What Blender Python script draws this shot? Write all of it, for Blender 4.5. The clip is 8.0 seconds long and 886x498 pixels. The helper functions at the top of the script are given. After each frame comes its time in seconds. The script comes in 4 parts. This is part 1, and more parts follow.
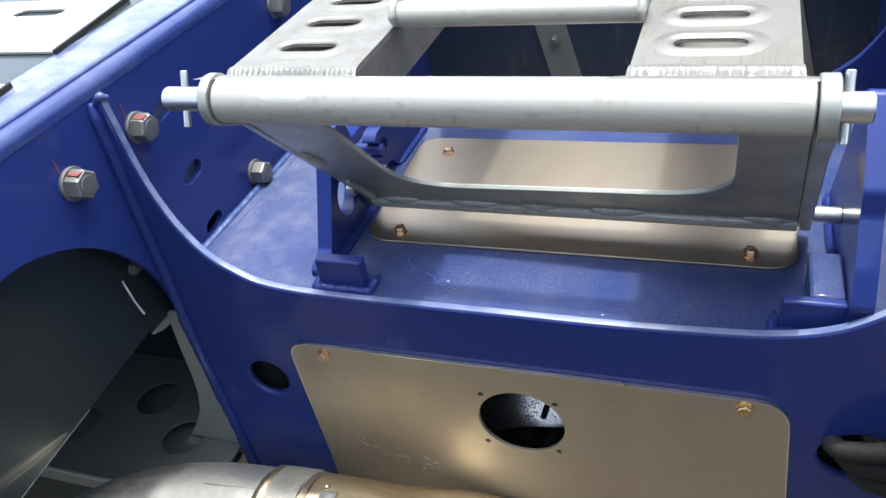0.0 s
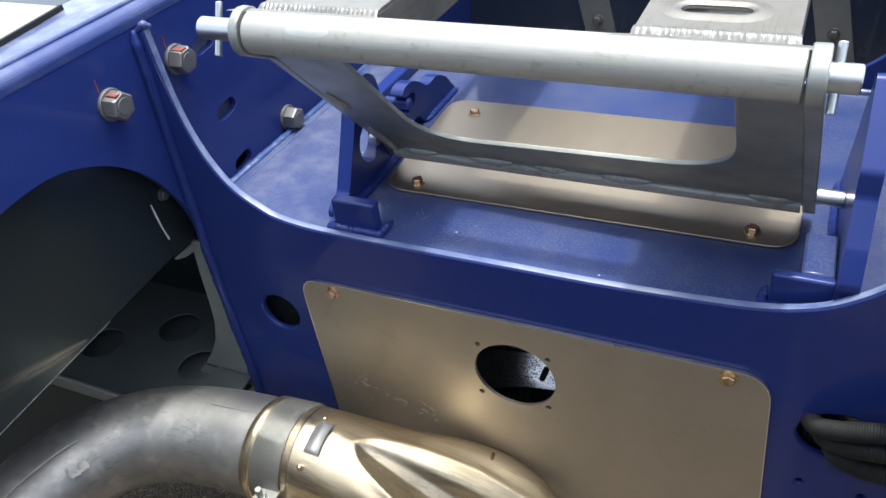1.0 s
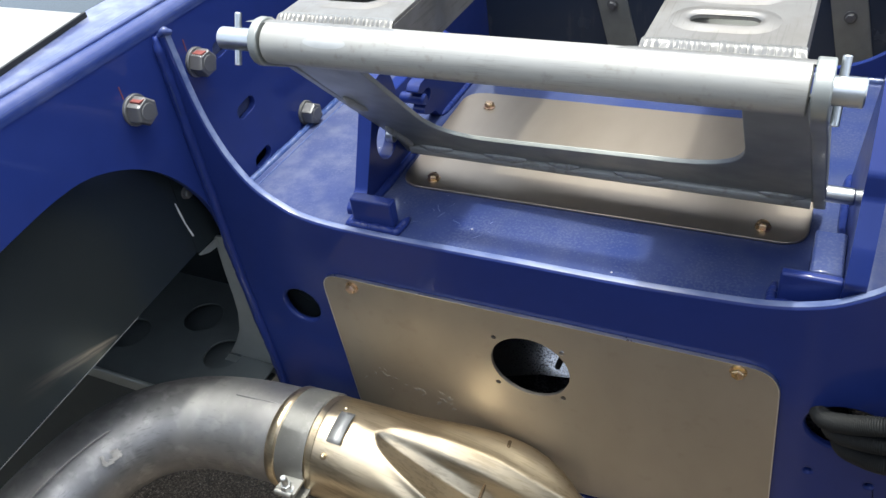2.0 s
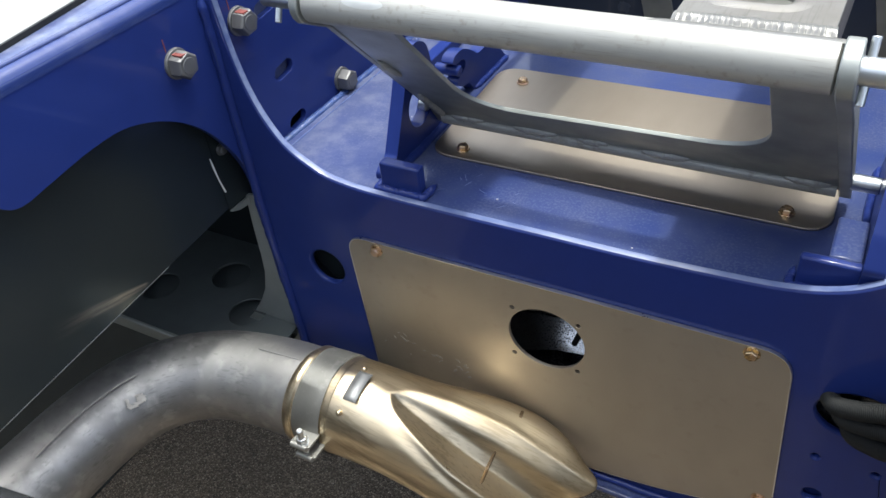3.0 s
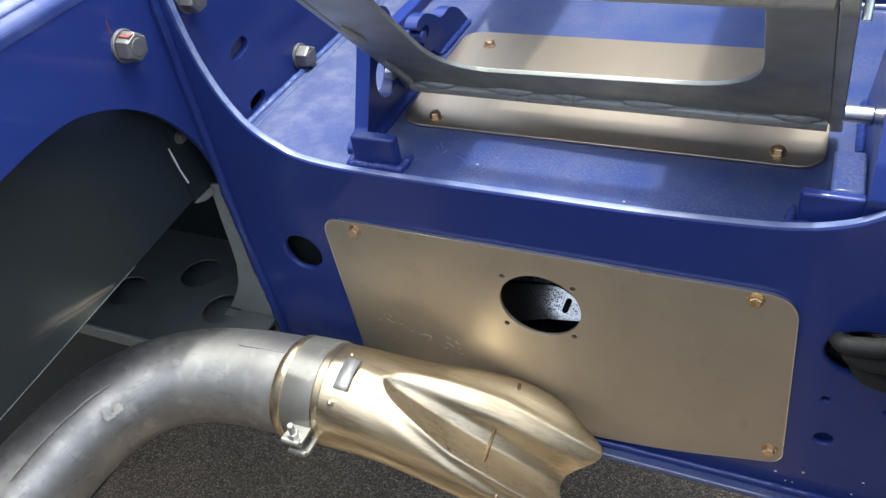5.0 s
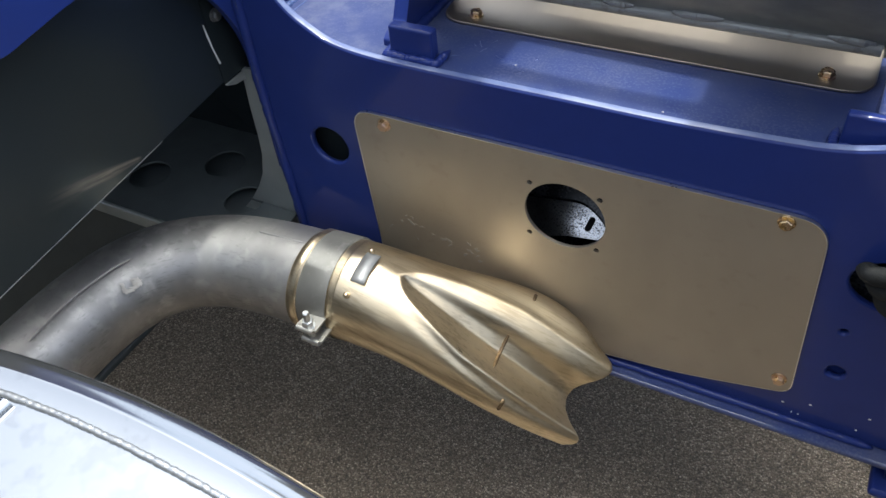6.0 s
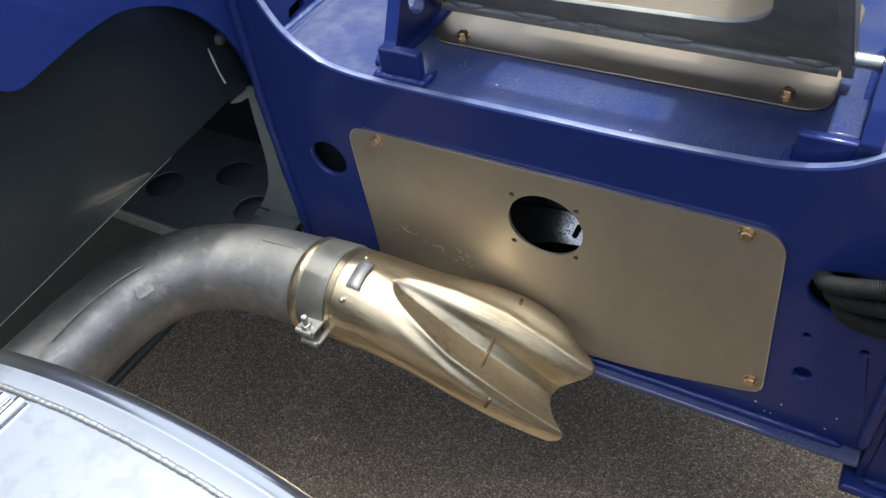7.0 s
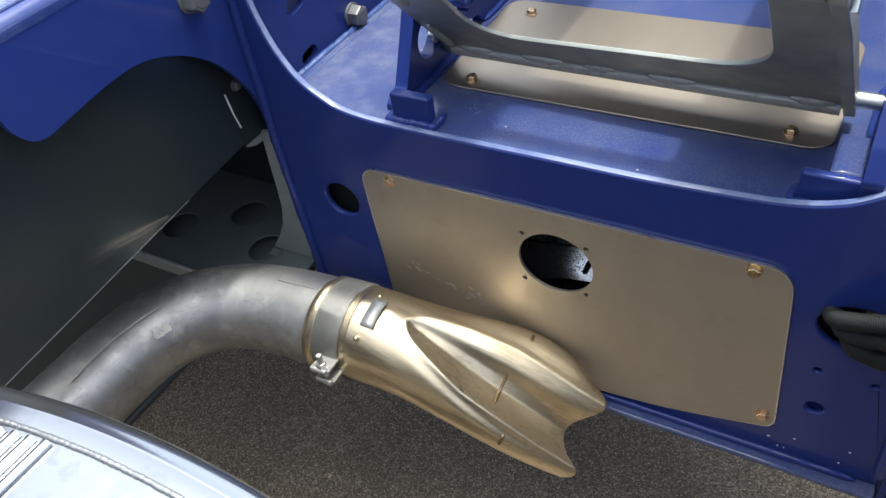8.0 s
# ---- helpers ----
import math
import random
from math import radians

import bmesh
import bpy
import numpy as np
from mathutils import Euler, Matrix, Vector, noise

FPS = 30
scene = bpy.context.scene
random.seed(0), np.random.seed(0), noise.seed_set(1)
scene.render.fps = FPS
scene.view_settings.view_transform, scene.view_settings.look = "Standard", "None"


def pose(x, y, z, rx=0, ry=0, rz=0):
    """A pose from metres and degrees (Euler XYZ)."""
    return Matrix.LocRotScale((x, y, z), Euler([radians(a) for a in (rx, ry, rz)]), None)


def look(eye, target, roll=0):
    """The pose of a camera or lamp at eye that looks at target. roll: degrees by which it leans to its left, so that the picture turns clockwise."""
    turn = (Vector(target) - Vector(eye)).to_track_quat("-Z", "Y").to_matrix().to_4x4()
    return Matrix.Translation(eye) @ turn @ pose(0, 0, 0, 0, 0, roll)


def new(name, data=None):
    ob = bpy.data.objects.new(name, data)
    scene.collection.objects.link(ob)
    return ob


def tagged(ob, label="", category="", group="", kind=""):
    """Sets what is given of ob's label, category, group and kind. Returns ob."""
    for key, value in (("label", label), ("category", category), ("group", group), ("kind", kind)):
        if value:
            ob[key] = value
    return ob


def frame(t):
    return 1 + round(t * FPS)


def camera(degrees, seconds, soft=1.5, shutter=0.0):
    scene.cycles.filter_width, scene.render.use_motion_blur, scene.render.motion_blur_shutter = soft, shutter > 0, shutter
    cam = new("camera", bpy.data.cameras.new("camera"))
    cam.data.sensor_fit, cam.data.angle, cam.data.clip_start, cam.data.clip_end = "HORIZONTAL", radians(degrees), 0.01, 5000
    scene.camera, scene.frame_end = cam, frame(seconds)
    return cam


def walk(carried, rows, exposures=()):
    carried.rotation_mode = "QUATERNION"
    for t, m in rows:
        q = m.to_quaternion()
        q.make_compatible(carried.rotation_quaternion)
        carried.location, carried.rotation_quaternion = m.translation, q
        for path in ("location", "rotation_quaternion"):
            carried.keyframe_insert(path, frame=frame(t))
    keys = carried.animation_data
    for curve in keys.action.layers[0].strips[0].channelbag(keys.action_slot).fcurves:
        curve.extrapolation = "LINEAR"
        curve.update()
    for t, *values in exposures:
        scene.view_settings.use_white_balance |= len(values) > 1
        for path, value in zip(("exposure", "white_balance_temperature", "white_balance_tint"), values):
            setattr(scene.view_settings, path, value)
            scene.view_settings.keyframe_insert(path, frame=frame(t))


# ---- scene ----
cam = camera(58.1, 8.0)
PATH = [
    (0, (0.22, -0.631, 1.41), (-0.447, 0.856, 0.252), -10.1),
    (0.5, (0.256, -0.67, 1.396), (-0.42, 0.8, 0.221), -5.6),
    (1, (0.273, -0.667, 1.394), (-0.484, 0.76, 0.215), -6.9),
    (1.2, (0.272, -0.661, 1.399), (-0.475, 0.76, 0.206), -6.8),
    (2.3, (0.291, -0.672, 1.437), (-0.513, 0.68, 0.201), -8.7),
    (2.5, (0.298, -0.685, 1.418), (-0.52, 0.652, 0.177), -7.1),
    (3, (0.297, -0.689, 1.425), (-0.546, 0.626, 0.175), -6.9),
    (3.5, (0.284, -0.677, 1.444), (-0.547, 0.638, 0.186), -7.8),
    (4, (0.272, -0.683, 1.436), (-0.504, 0.655, 0.168), -10.0),
    (4.2, (0.265, -0.671, 1.433), (-0.498, 0.675, 0.165), -10.5),
    (5.3, (0.255, -0.692, 1.356), (-0.493, 0.63, 0.054), -8.7),
    (5.5, (0.22, -0.702, 1.345), (-0.545, 0.561, -0.003), -6.0),
    (6, (0.256, -0.709, 1.345), (-0.501, 0.508, -0.051), -6.4),
    (6.5, (0.296, -0.716, 1.38), (-0.511, 0.455, -0.027), -8.2),
    (7, (0.322, -0.715, 1.398), (-0.49, 0.464, 0.002), -8.4),
    (7.5, (0.323, -0.72, 1.411), (-0.504, 0.489, 0.049), -8.7),
    (8, (0.326, -0.722, 1.417), (-0.53, 0.497, 0.083), -9.4),
]
walk(cam, [(t, look(eye, target, roll)) for t, eye, target, roll in PATH], [(t, stops - 0.04, 6300, 3) for t, stops in ((0.0, 1.0), (1.0, 0.8), (2.5, 0.75), (3.5, 0.64), (4.2, 0.8), (5.5, 1.28), (6.0, 0.72), (6.5, 0.30), (7.0, 0.70), (8.0, 0.86))])

# ---- light ----
SUN_DIR = Vector((0.022, 0.11, 1.0)).normalized()
world = bpy.data.worlds.new("sky")
scene.world = world
world.use_nodes = True
wn = world.node_tree
sky = wn.nodes.new("ShaderNodeTexSky")
sky.sky_type, sky.sun_disc = "NISHITA", False
sky.sun_elevation = math.asin(SUN_DIR.z)
sky.sun_rotation = math.atan2(SUN_DIR.x, SUN_DIR.y)
sky.dust_density, sky.air_density, sky.ozone_density = 4.5, 0.6, 0.8
haze = wn.nodes.new("ShaderNodeHueSaturation")  # a milky summer sky
haze.inputs["Saturation"].default_value = 0.6
wn.links.new(sky.outputs[0], haze.inputs["Color"])
wn.links.new(haze.outputs[0], wn.nodes["Background"].inputs[0])
wn.nodes["Background"].inputs[1].default_value = 0.365
sun_data = bpy.data.lights.new("sun", "SUN")
sun_data.energy, sun_data.angle, sun_data.color = 2.05, radians(1.8), (1.0, 0.96, 0.9)
sun = new("sun", sun_data)
sun.matrix_world = look(SUN_DIR * 8, (0, 0, 0))


# ---- materials ----
def material(name, color, rough=0.5, metal=0.0, coat=0.0, spots=None, scale=40.0, amount=0.15, bump=0.0, bump_scale=200.0, stretch=(1, 1, 1), rough_var=0.1, coat_rough=0.08, specks=None, speck_scale=600.0, speck_cut=0.62, speck_max=0.3, streaks=None, streak_map=(10, 420, 420), streak_cut=0.60, streak_max=0.7, streak_axis=None, pale_film=None):
    """A painted or metal surface: base colour with two scales of variation, uneven gloss and fine relief."""
    m = bpy.data.materials.new(name)
    m.use_nodes = True
    nt = m.node_tree
    b = nt.nodes["Principled BSDF"]
    co = nt.nodes.new("ShaderNodeTexCoord")
    mp = nt.nodes.new("ShaderNodeMapping")
    mp.inputs["Scale"].default_value = stretch
    nt.links.new(co.outputs["Object"], mp.inputs[0])
    big = nt.nodes.new("ShaderNodeTexNoise")
    big.inputs["Scale"].default_value, big.inputs["Detail"].default_value = scale * 0.15, 4
    fine = nt.nodes.new("ShaderNodeTexNoise")
    fine.inputs["Scale"].default_value, fine.inputs["Detail"].default_value = scale, 6
    for n in (big, fine):
        nt.links.new(mp.outputs[0], n.inputs["Vector"])
    add = nt.nodes.new("ShaderNodeMath")
    add.operation = "ADD"
    nt.links.new(big.outputs[0], add.inputs[0]), nt.links.new(fine.outputs[0], add.inputs[1])
    ramp = nt.nodes.new("ShaderNodeMapRange")
    ramp.inputs["From Min"].default_value, ramp.inputs["From Max"].default_value = 0.55, 1.45
    ramp.interpolation_type = "SMOOTHSTEP"
    nt.links.new(add.outputs[0], ramp.inputs[0])
    mix = nt.nodes.new("ShaderNodeMix")
    mix.data_type = "RGBA"
    other = spots or [c * 0.6 for c in color]
    mix.inputs["A"].default_value = (*color, 1)
    mix.inputs["B"].default_value = (*[a * (1 - amount) + o * amount for a, o in zip(color, other)], 1) if not spots else (*other, 1)
    fac = nt.nodes.new("ShaderNodeMath")
    fac.operation = "MULTIPLY"
    fac.inputs[1].default_value = amount if spots else 1.0
    nt.links.new(ramp.outputs[0], fac.inputs[0]), nt.links.new(fac.outputs[0], mix.inputs["Factor"])
    colour = mix.outputs["Result"]
    if specks:
        # fine dust, thicker in drifts
        sn = nt.nodes.new("ShaderNodeTexNoise")
        sn.inputs["Scale"].default_value, sn.inputs["Detail"].default_value = speck_scale, 3
        dn = nt.nodes.new("ShaderNodeTexNoise")
        dn.inputs["Scale"].default_value, dn.inputs["Detail"].default_value = 14.0, 5
        nt.links.new(co.outputs["Object"], sn.inputs["Vector"]), nt.links.new(co.outputs["Object"], dn.inputs["Vector"])
        both = nt.nodes.new("ShaderNodeMath")
        both.operation = "MULTIPLY_ADD"
        both.inputs[1].default_value = 0.55
        nt.links.new(dn.outputs[0], both.inputs[0]), nt.links.new(sn.outputs[0], both.inputs[2])
        sr = nt.nodes.new("ShaderNodeMapRange")
        sr.inputs["From Min"].default_value, sr.inputs["From Max"].default_value = speck_cut + 0.22, speck_cut + 0.36
        sr.inputs["To Max"].default_value = speck_max
        nt.links.new(both.outputs[0], sr.inputs[0])
        dust = nt.nodes.new("ShaderNodeMix")
        dust.data_type = "RGBA"
        dust.inputs["B"].default_value = (*specks, 1)
        nt.links.new(sr.outputs[0], dust.inputs["Factor"]), nt.links.new(colour, dust.inputs["A"])
        colour = dust.outputs["Result"]
        cr = nt.nodes.new("ShaderNodeMapRange")
        cr.inputs["From Min"].default_value, cr.inputs["From Max"].default_value = 0.35, 0.65
        cr.inputs["To Min"].default_value, cr.inputs["To Max"].default_value = coat_rough * 0.7, coat_rough * 1.9
        nt.links.new(dn.outputs[0], cr.inputs[0]), nt.links.new(cr.outputs[0], b.inputs["Coat Roughness"])
    for x0, x1, top, pale in pale_film or ():
        # a pale film that thins out from one end along x: dust plus painted sun and sheen
        sx = nt.nodes.new("ShaderNodeSeparateXYZ")
        nt.links.new(co.outputs["Object"], sx.inputs[0])
        fn = nt.nodes.new("ShaderNodeTexNoise")
        fn.inputs["Scale"].default_value, fn.inputs["Detail"].default_value = 9.0, 7
        nt.links.new(co.outputs["Object"], fn.inputs["Vector"])
        sway = nt.nodes.new("ShaderNodeMath")
        sway.operation = "MULTIPLY_ADD"
        sway.inputs[1].default_value = (x1 - x0) * 1.25
        nt.links.new(fn.outputs[0], sway.inputs[0]), nt.links.new(sx.outputs[0], sway.inputs[2])
        fr = nt.nodes.new("ShaderNodeMapRange")
        fr.interpolation_type = "SMOOTHSTEP"
        fr.inputs["From Min"].default_value, fr.inputs["From Max"].default_value = x0 + (x1 - x0) * 0.625, x1 + (x1 - x0) * 0.625
        fr.inputs["To Min"].default_value, fr.inputs["To Max"].default_value = top, top * 0.14
        nt.links.new(sway.outputs[0], fr.inputs[0])
        film = nt.nodes.new("ShaderNodeMix")
        film.data_type = "RGBA"
        film.inputs["B"].default_value = (*pale, 1)
        cn = nt.nodes.new("ShaderNodeTexNoise")
        cn.inputs["Scale"].default_value, cn.inputs["Detail"].default_value, cn.inputs["Roughness"].default_value = 26.0, 9, 0.65
        nt.links.new(co.outputs["Object"], cn.inputs["Vector"])
        cm = nt.nodes.new("ShaderNodeMapRange")
        cm.interpolation_type = "SMOOTHSTEP"
        cm.inputs["From Min"].default_value, cm.inputs["From Max"].default_value = 0.38, 0.72
        cm.inputs["To Min"].default_value, cm.inputs["To Max"].default_value = 0.55, 1.6
        nt.links.new(cn.outputs[0], cm.inputs[0])
        fm = nt.nodes.new("ShaderNodeMath")
        fm.operation = "MULTIPLY"
        nt.links.new(fr.outputs[0], fm.inputs[0]), nt.links.new(cm.outputs[0], fm.inputs[1])
        nt.links.new(fm.outputs[0], film.inputs["Factor"]), nt.links.new(colour, film.inputs["A"])
        colour = film.outputs["Result"]
    if streaks:
        # fine dark scratches drawn out along the piece
        sm = nt.nodes.new("ShaderNodeMapping")
        sm.inputs["Scale"].default_value = streak_map
        along = co.outputs["Object"]
        if streak_axis:
            vr = nt.nodes.new("ShaderNodeVectorRotate")
            vr.rotation_type = "EULER_XYZ"
            vr.inputs["Rotation"].default_value = Vector(streak_axis).rotation_difference(Vector((1, 0, 0))).to_euler()
            nt.links.new(along, vr.inputs["Vector"])
            along = vr.outputs[0]
        nt.links.new(along, sm.inputs[0])
        st = nt.nodes.new("ShaderNodeTexNoise")
        st.inputs["Scale"].default_value, st.inputs["Detail"].default_value = 1.0, 3
        nt.links.new(sm.outputs[0], st.inputs["Vector"])
        patch = nt.nodes.new("ShaderNodeTexNoise")
        patch.inputs["Scale"].default_value, patch.inputs["Detail"].default_value = 18.0, 3
        nt.links.new(co.outputs["Object"], patch.inputs["Vector"])
        sa = nt.nodes.new("ShaderNodeMath")
        sa.operation = "MULTIPLY_ADD"
        sa.inputs[1].default_value = 0.5
        nt.links.new(patch.outputs[0], sa.inputs[0]), nt.links.new(st.outputs[0], sa.inputs[2])
        sc = nt.nodes.new("ShaderNodeMapRange")
        sc.inputs["From Min"].default_value, sc.inputs["From Max"].default_value = streak_cut + 0.25, streak_cut + 0.36
        sc.inputs["To Max"].default_value = streak_max
        nt.links.new(sa.outputs[0], sc.inputs[0])
        scr = nt.nodes.new("ShaderNodeMix")
        scr.data_type = "RGBA"
        scr.inputs["B"].default_value = (*streaks, 1)
        nt.links.new(sc.outputs[0], scr.inputs["Factor"]), nt.links.new(colour, scr.inputs["A"])
        colour = scr.outputs["Result"]
    nt.links.new(colour, b.inputs["Base Color"])
    rr = nt.nodes.new("ShaderNodeMapRange")
    rr.inputs["To Min"].default_value, rr.inputs["To Max"].default_value = max(0.02, rough - rough_var), rough + rough_var
    nt.links.new(ramp.outputs[0], rr.inputs[0]), nt.links.new(rr.outputs[0], b.inputs["Roughness"])
    b.inputs["Metallic"].default_value = metal
    b.inputs["Coat Weight"].default_value, b.inputs["Coat Roughness"].default_value = coat, coat_rough
    if bump:
        bn = nt.nodes.new("ShaderNodeTexNoise")
        bn.inputs["Scale"].default_value, bn.inputs["Detail"].default_value = bump_scale, 5
        nt.links.new(mp.outputs[0], bn.inputs["Vector"])
        bp = nt.nodes.new("ShaderNodeBump")
        bp.inputs["Strength"].default_value, bp.inputs["Distance"].default_value = bump, 0.002
        nt.links.new(bn.outputs[0], bp.inputs["Height"]), nt.links.new(bp.outputs[0], b.inputs["Normal"])
        if coat:
            nt.links.new(bp.outputs[0], b.inputs["Coat Normal"])
    return m


BLUE = material("blue_paint", (0.0185, 0.034, 0.168), 0.34, 0.0, 0.38, scale=30, amount=0.25, bump=0.010, bump_scale=60, coat_rough=0.035, rough_var=0.03)
# the left film paints sunlight over the dust, the right one is dust
BLUE_DUSTY_SUNLIT = material("blue_paint_dusty_sunlit", (0.017, 0.034, 0.142), 0.42, 0.0, 0.8, spots=(0.052, 0.068, 0.15), scale=24, amount=0.75, bump=0.03, bump_scale=90, coat_rough=0.055, specks=(0.20, 0.21, 0.25), speck_scale=300, speck_cut=0.60, speck_max=0.16, pale_film=((-0.40, -0.16, 0.24, (0.23, 0.245, 0.31)), (0.40, 0.33, 0.22, (0.17, 0.175, 0.21))))
# pale film: dust, with the flange's sky sheen put into the colour
BLUE_FLANGE = material("blue_paint_weathered_sheen", (0.015, 0.032, 0.15), 0.30, 0.0, 1.0, scale=40, amount=0.3, bump=0.12, bump_scale=110, stretch=(2.5, 0.12, 2.5), coat_rough=0.06, pale_film=((-0.515, -0.455, 0.33, (0.34, 0.36, 0.42)),))
for paint in (BLUE, BLUE_DUSTY_SUNLIT, BLUE_FLANGE):
    paint.node_tree.nodes["Principled BSDF"].inputs["Specular IOR Level"].default_value = 0.09
STAINLESS = material("stainless_sheet", (0.46, 0.42, 0.36), 0.60, 1.0, spots=(0.39, 0.34, 0.275), scale=11, amount=0.65, bump=0.02, bump_scale=140, stretch=(1, 1, 0.6), rough_var=0.05, specks=(0.33, 0.28, 0.22), speck_scale=50, speck_cut=0.68, speck_max=0.22)
STAINLESS_TOP = material("stainless_cover", (0.475, 0.415, 0.34), 0.41, 1.0, spots=(0.37, 0.315, 0.25), scale=14, amount=0.7, stretch=(1.6, 0.5, 1), bump=0.015, bump_scale=22, rough_var=0.012)
ALU = material("bare_aluminium", (0.385, 0.38, 0.355), 0.46, 0.4, spots=(0.29, 0.285, 0.262), scale=34, amount=0.6, bump=0.04, bump_scale=120, stretch=(0.6, 1.4, 1.4), rough_var=0.12, specks=(0.20, 0.185, 0.15), speck_scale=110, speck_cut=0.64, speck_max=0.55, streaks=(0.22, 0.21, 0.18), streak_map=(34, 900, 900), streak_cut=0.58, streak_max=0.5)
WELD_ALU = material("aluminium_weld", (0.27, 0.265, 0.252), 0.36, 0.6, spots=(0.19, 0.185, 0.17), scale=140, amount=0.8, bump=0.1, bump_scale=300)
ALU_DULL = material("dull_aluminium", (0.36, 0.372, 0.35), 0.48, 0.7, spots=(0.23, 0.243, 0.232), scale=24, amount=0.8, bump=0.06, bump_scale=200, rough_var=0.12)
ALU_TREAD = material("aluminium_tread", (0.31, 0.297, 0.275), 0.40, 0.7, spots=(0.17, 0.158, 0.14), scale=30, amount=0.9, bump=0.05, bump_scale=120, rough_var=0.08, streaks=(0.12, 0.11, 0.095), streak_map=(500, 14, 300), streak_cut=0.58, streak_max=0.4)
ZINC = material("zinc_plated_steel", (0.62, 0.64, 0.65), 0.35, 1.0, scale=60, amount=0.4, bump=0.05)
YELLOW_ZINC = material("yellow_zinc", (0.66, 0.48, 0.22), 0.30, 1.0, spots=(0.50, 0.36, 0.42), scale=190, amount=0.7)
BOLT_STEEL = material("dull_bolt_steel", (0.19, 0.19, 0.192), 0.5, 0.6, scale=60, amount=0.5, bump=0.1)
PIPE = material("exhaust_steel", (0.385, 0.377, 0.378), 0.46, 0.9, spots=(0.215, 0.214, 0.212), scale=24, amount=0.9, bump=0.06, bump_scale=40, rough_var=0.13, specks=(0.50, 0.49, 0.47), speck_scale=46, speck_cut=0.60, speck_max=0.4, streaks=(0.12, 0.12, 0.118), streak_map=(70, 70, 400), streak_cut=0.60, streak_max=0.35)
TIP = material("straw_stainless", (0.76, 0.645, 0.46), 0.36, 1.0, spots=(0.50, 0.395, 0.25), scale=13, amount=0.7, bump=0.04, bump_scale=50, stretch=(0.35, 2.4, 2.4), rough_var=0.10, streaks=(0.33, 0.24, 0.13), streak_map=(5, 300, 300), streak_cut=0.53, streak_max=0.30, streak_axis=(0.933, 0.097, -0.347))
DARK = material("dark_panel", (0.037, 0.049, 0.056), 0.20, 0.5, spots=(0.055, 0.067, 0.069), scale=10, amount=0.3, bump=0.012, bump_scale=20, rough_var=0.03)
GALV = material("galvanised_plate", (0.46, 0.49, 0.48), 0.5, 0.7, scale=20, amount=0.4, bump=0.05)
DARK_STEEL = material("dark_steel", (0.105, 0.122, 0.128), 0.5, 0.3, scale=20, amount=0.4, bump=0.05)
RUBBER = material("black_plastic", (0.016, 0.017, 0.017), 0.62, scale=60, amount=0.3)
RUBBER.node_tree.nodes["Principled BSDF"].inputs["Specular IOR Level"].default_value = 0.3
BLACK = material("black_paint", (0.02, 0.022, 0.03), 0.25, 0.2, 0.6, spots=(0.25, 0.26, 0.3), scale=260, amount=0.25, bump=0.25, bump_scale=400)
POLISHED = material("polished_aluminium", (0.50, 0.51, 0.52), 0.17, 0.95, spots=(0.33, 0.345, 0.36), scale=5, amount=0.8, bump=0.20, bump_scale=9, stretch=(0.4, 1.3, 1), rough_var=0.07, specks=(0.30, 0.315, 0.33), speck_scale=60, speck_cut=0.64, speck_max=0.3)
SPECKLE = material("speckled_black_paint", (0.46, 0.46, 0.465), 0.16, 0.9, spots=(0.27, 0.27, 0.28), scale=300, amount=0.6, bump=0.07, bump_scale=260, specks=(0.03, 0.03, 0.035), speck_scale=420, speck_cut=0.60, speck_max=0.9)
TANK_WELD = material("tank_weld", (0.46, 0.47, 0.47), 0.32, 0.8, spots=(0.20, 0.205, 0.21), scale=180, amount=0.8, bump=0.2, bump_scale=300)
CLAMP = material("dull_clamp_steel", (0.25, 0.25, 0.24), 0.50, 0.85, spots=(0.17, 0.166, 0.152), scale=40, amount=0.6, bump=0.06, specks=(0.38, 0.38, 0.36), speck_scale=90, speck_cut=0.64, speck_max=0.4)
SLEEVE = material("dull_sleeve_steel", (0.33, 0.335, 0.335), 0.6, 0.6, scale=60, amount=0.4)
EAR = material("dull_zinc", (0.46, 0.455, 0.43), 0.42, 0.85, spots=(0.30, 0.295, 0.27), scale=90, amount=0.7, bump=0.05)
# paler metal that paints the sky-lit line along the panel's edge
EDGE_SHEEN = material("edge_sheen_steel", (0.72, 0.72, 0.70), 0.34, 1.0, spots=(0.5, 0.49, 0.46), scale=80, amount=0.5)
SCUFF = material("pale_scuff", (0.46, 0.44, 0.41), 0.6, 0.5, scale=160, amount=0.6)
GRIT = material("pale_grit", (0.42, 0.37, 0.31), 0.8, scale=160, amount=0.6)
HEAT = material("brown_heat_tint", (0.23, 0.165, 0.10), 0.42, 0.95, scale=60, amount=0.4)
STEP = material("bare_step_sheet", (0.37, 0.37, 0.355), 0.45, 0.5, spots=(0.27, 0.27, 0.26), scale=20, amount=0.5)
WALL = material("plain_grey_wall", (0.10, 0.10, 0.098), 0.7, scale=8, amount=0.3)
BULKHEAD = material("slate_blue_sheet", (0.030, 0.046, 0.085), 0.24, 0.3, spots=(0.05, 0.062, 0.085), scale=9, amount=0.5, bump=0.015, bump_scale=14, rough_var=0.05, streaks=(0.11, 0.12, 0.14), streak_map=(60, 60, 5), streak_cut=0.62, streak_max=0.3)
# pale blue for wear and for the sky sheen painted on the plate's edge
WORN_SHEEN = material("worn_blue_sheen", (0.22, 0.26, 0.40), 0.4, 0.0, 0.5, spots=(0.012, 0.04, 0.18), scale=60, amount=1.0, bump=0.1, stretch=(0.35, 1, 1))
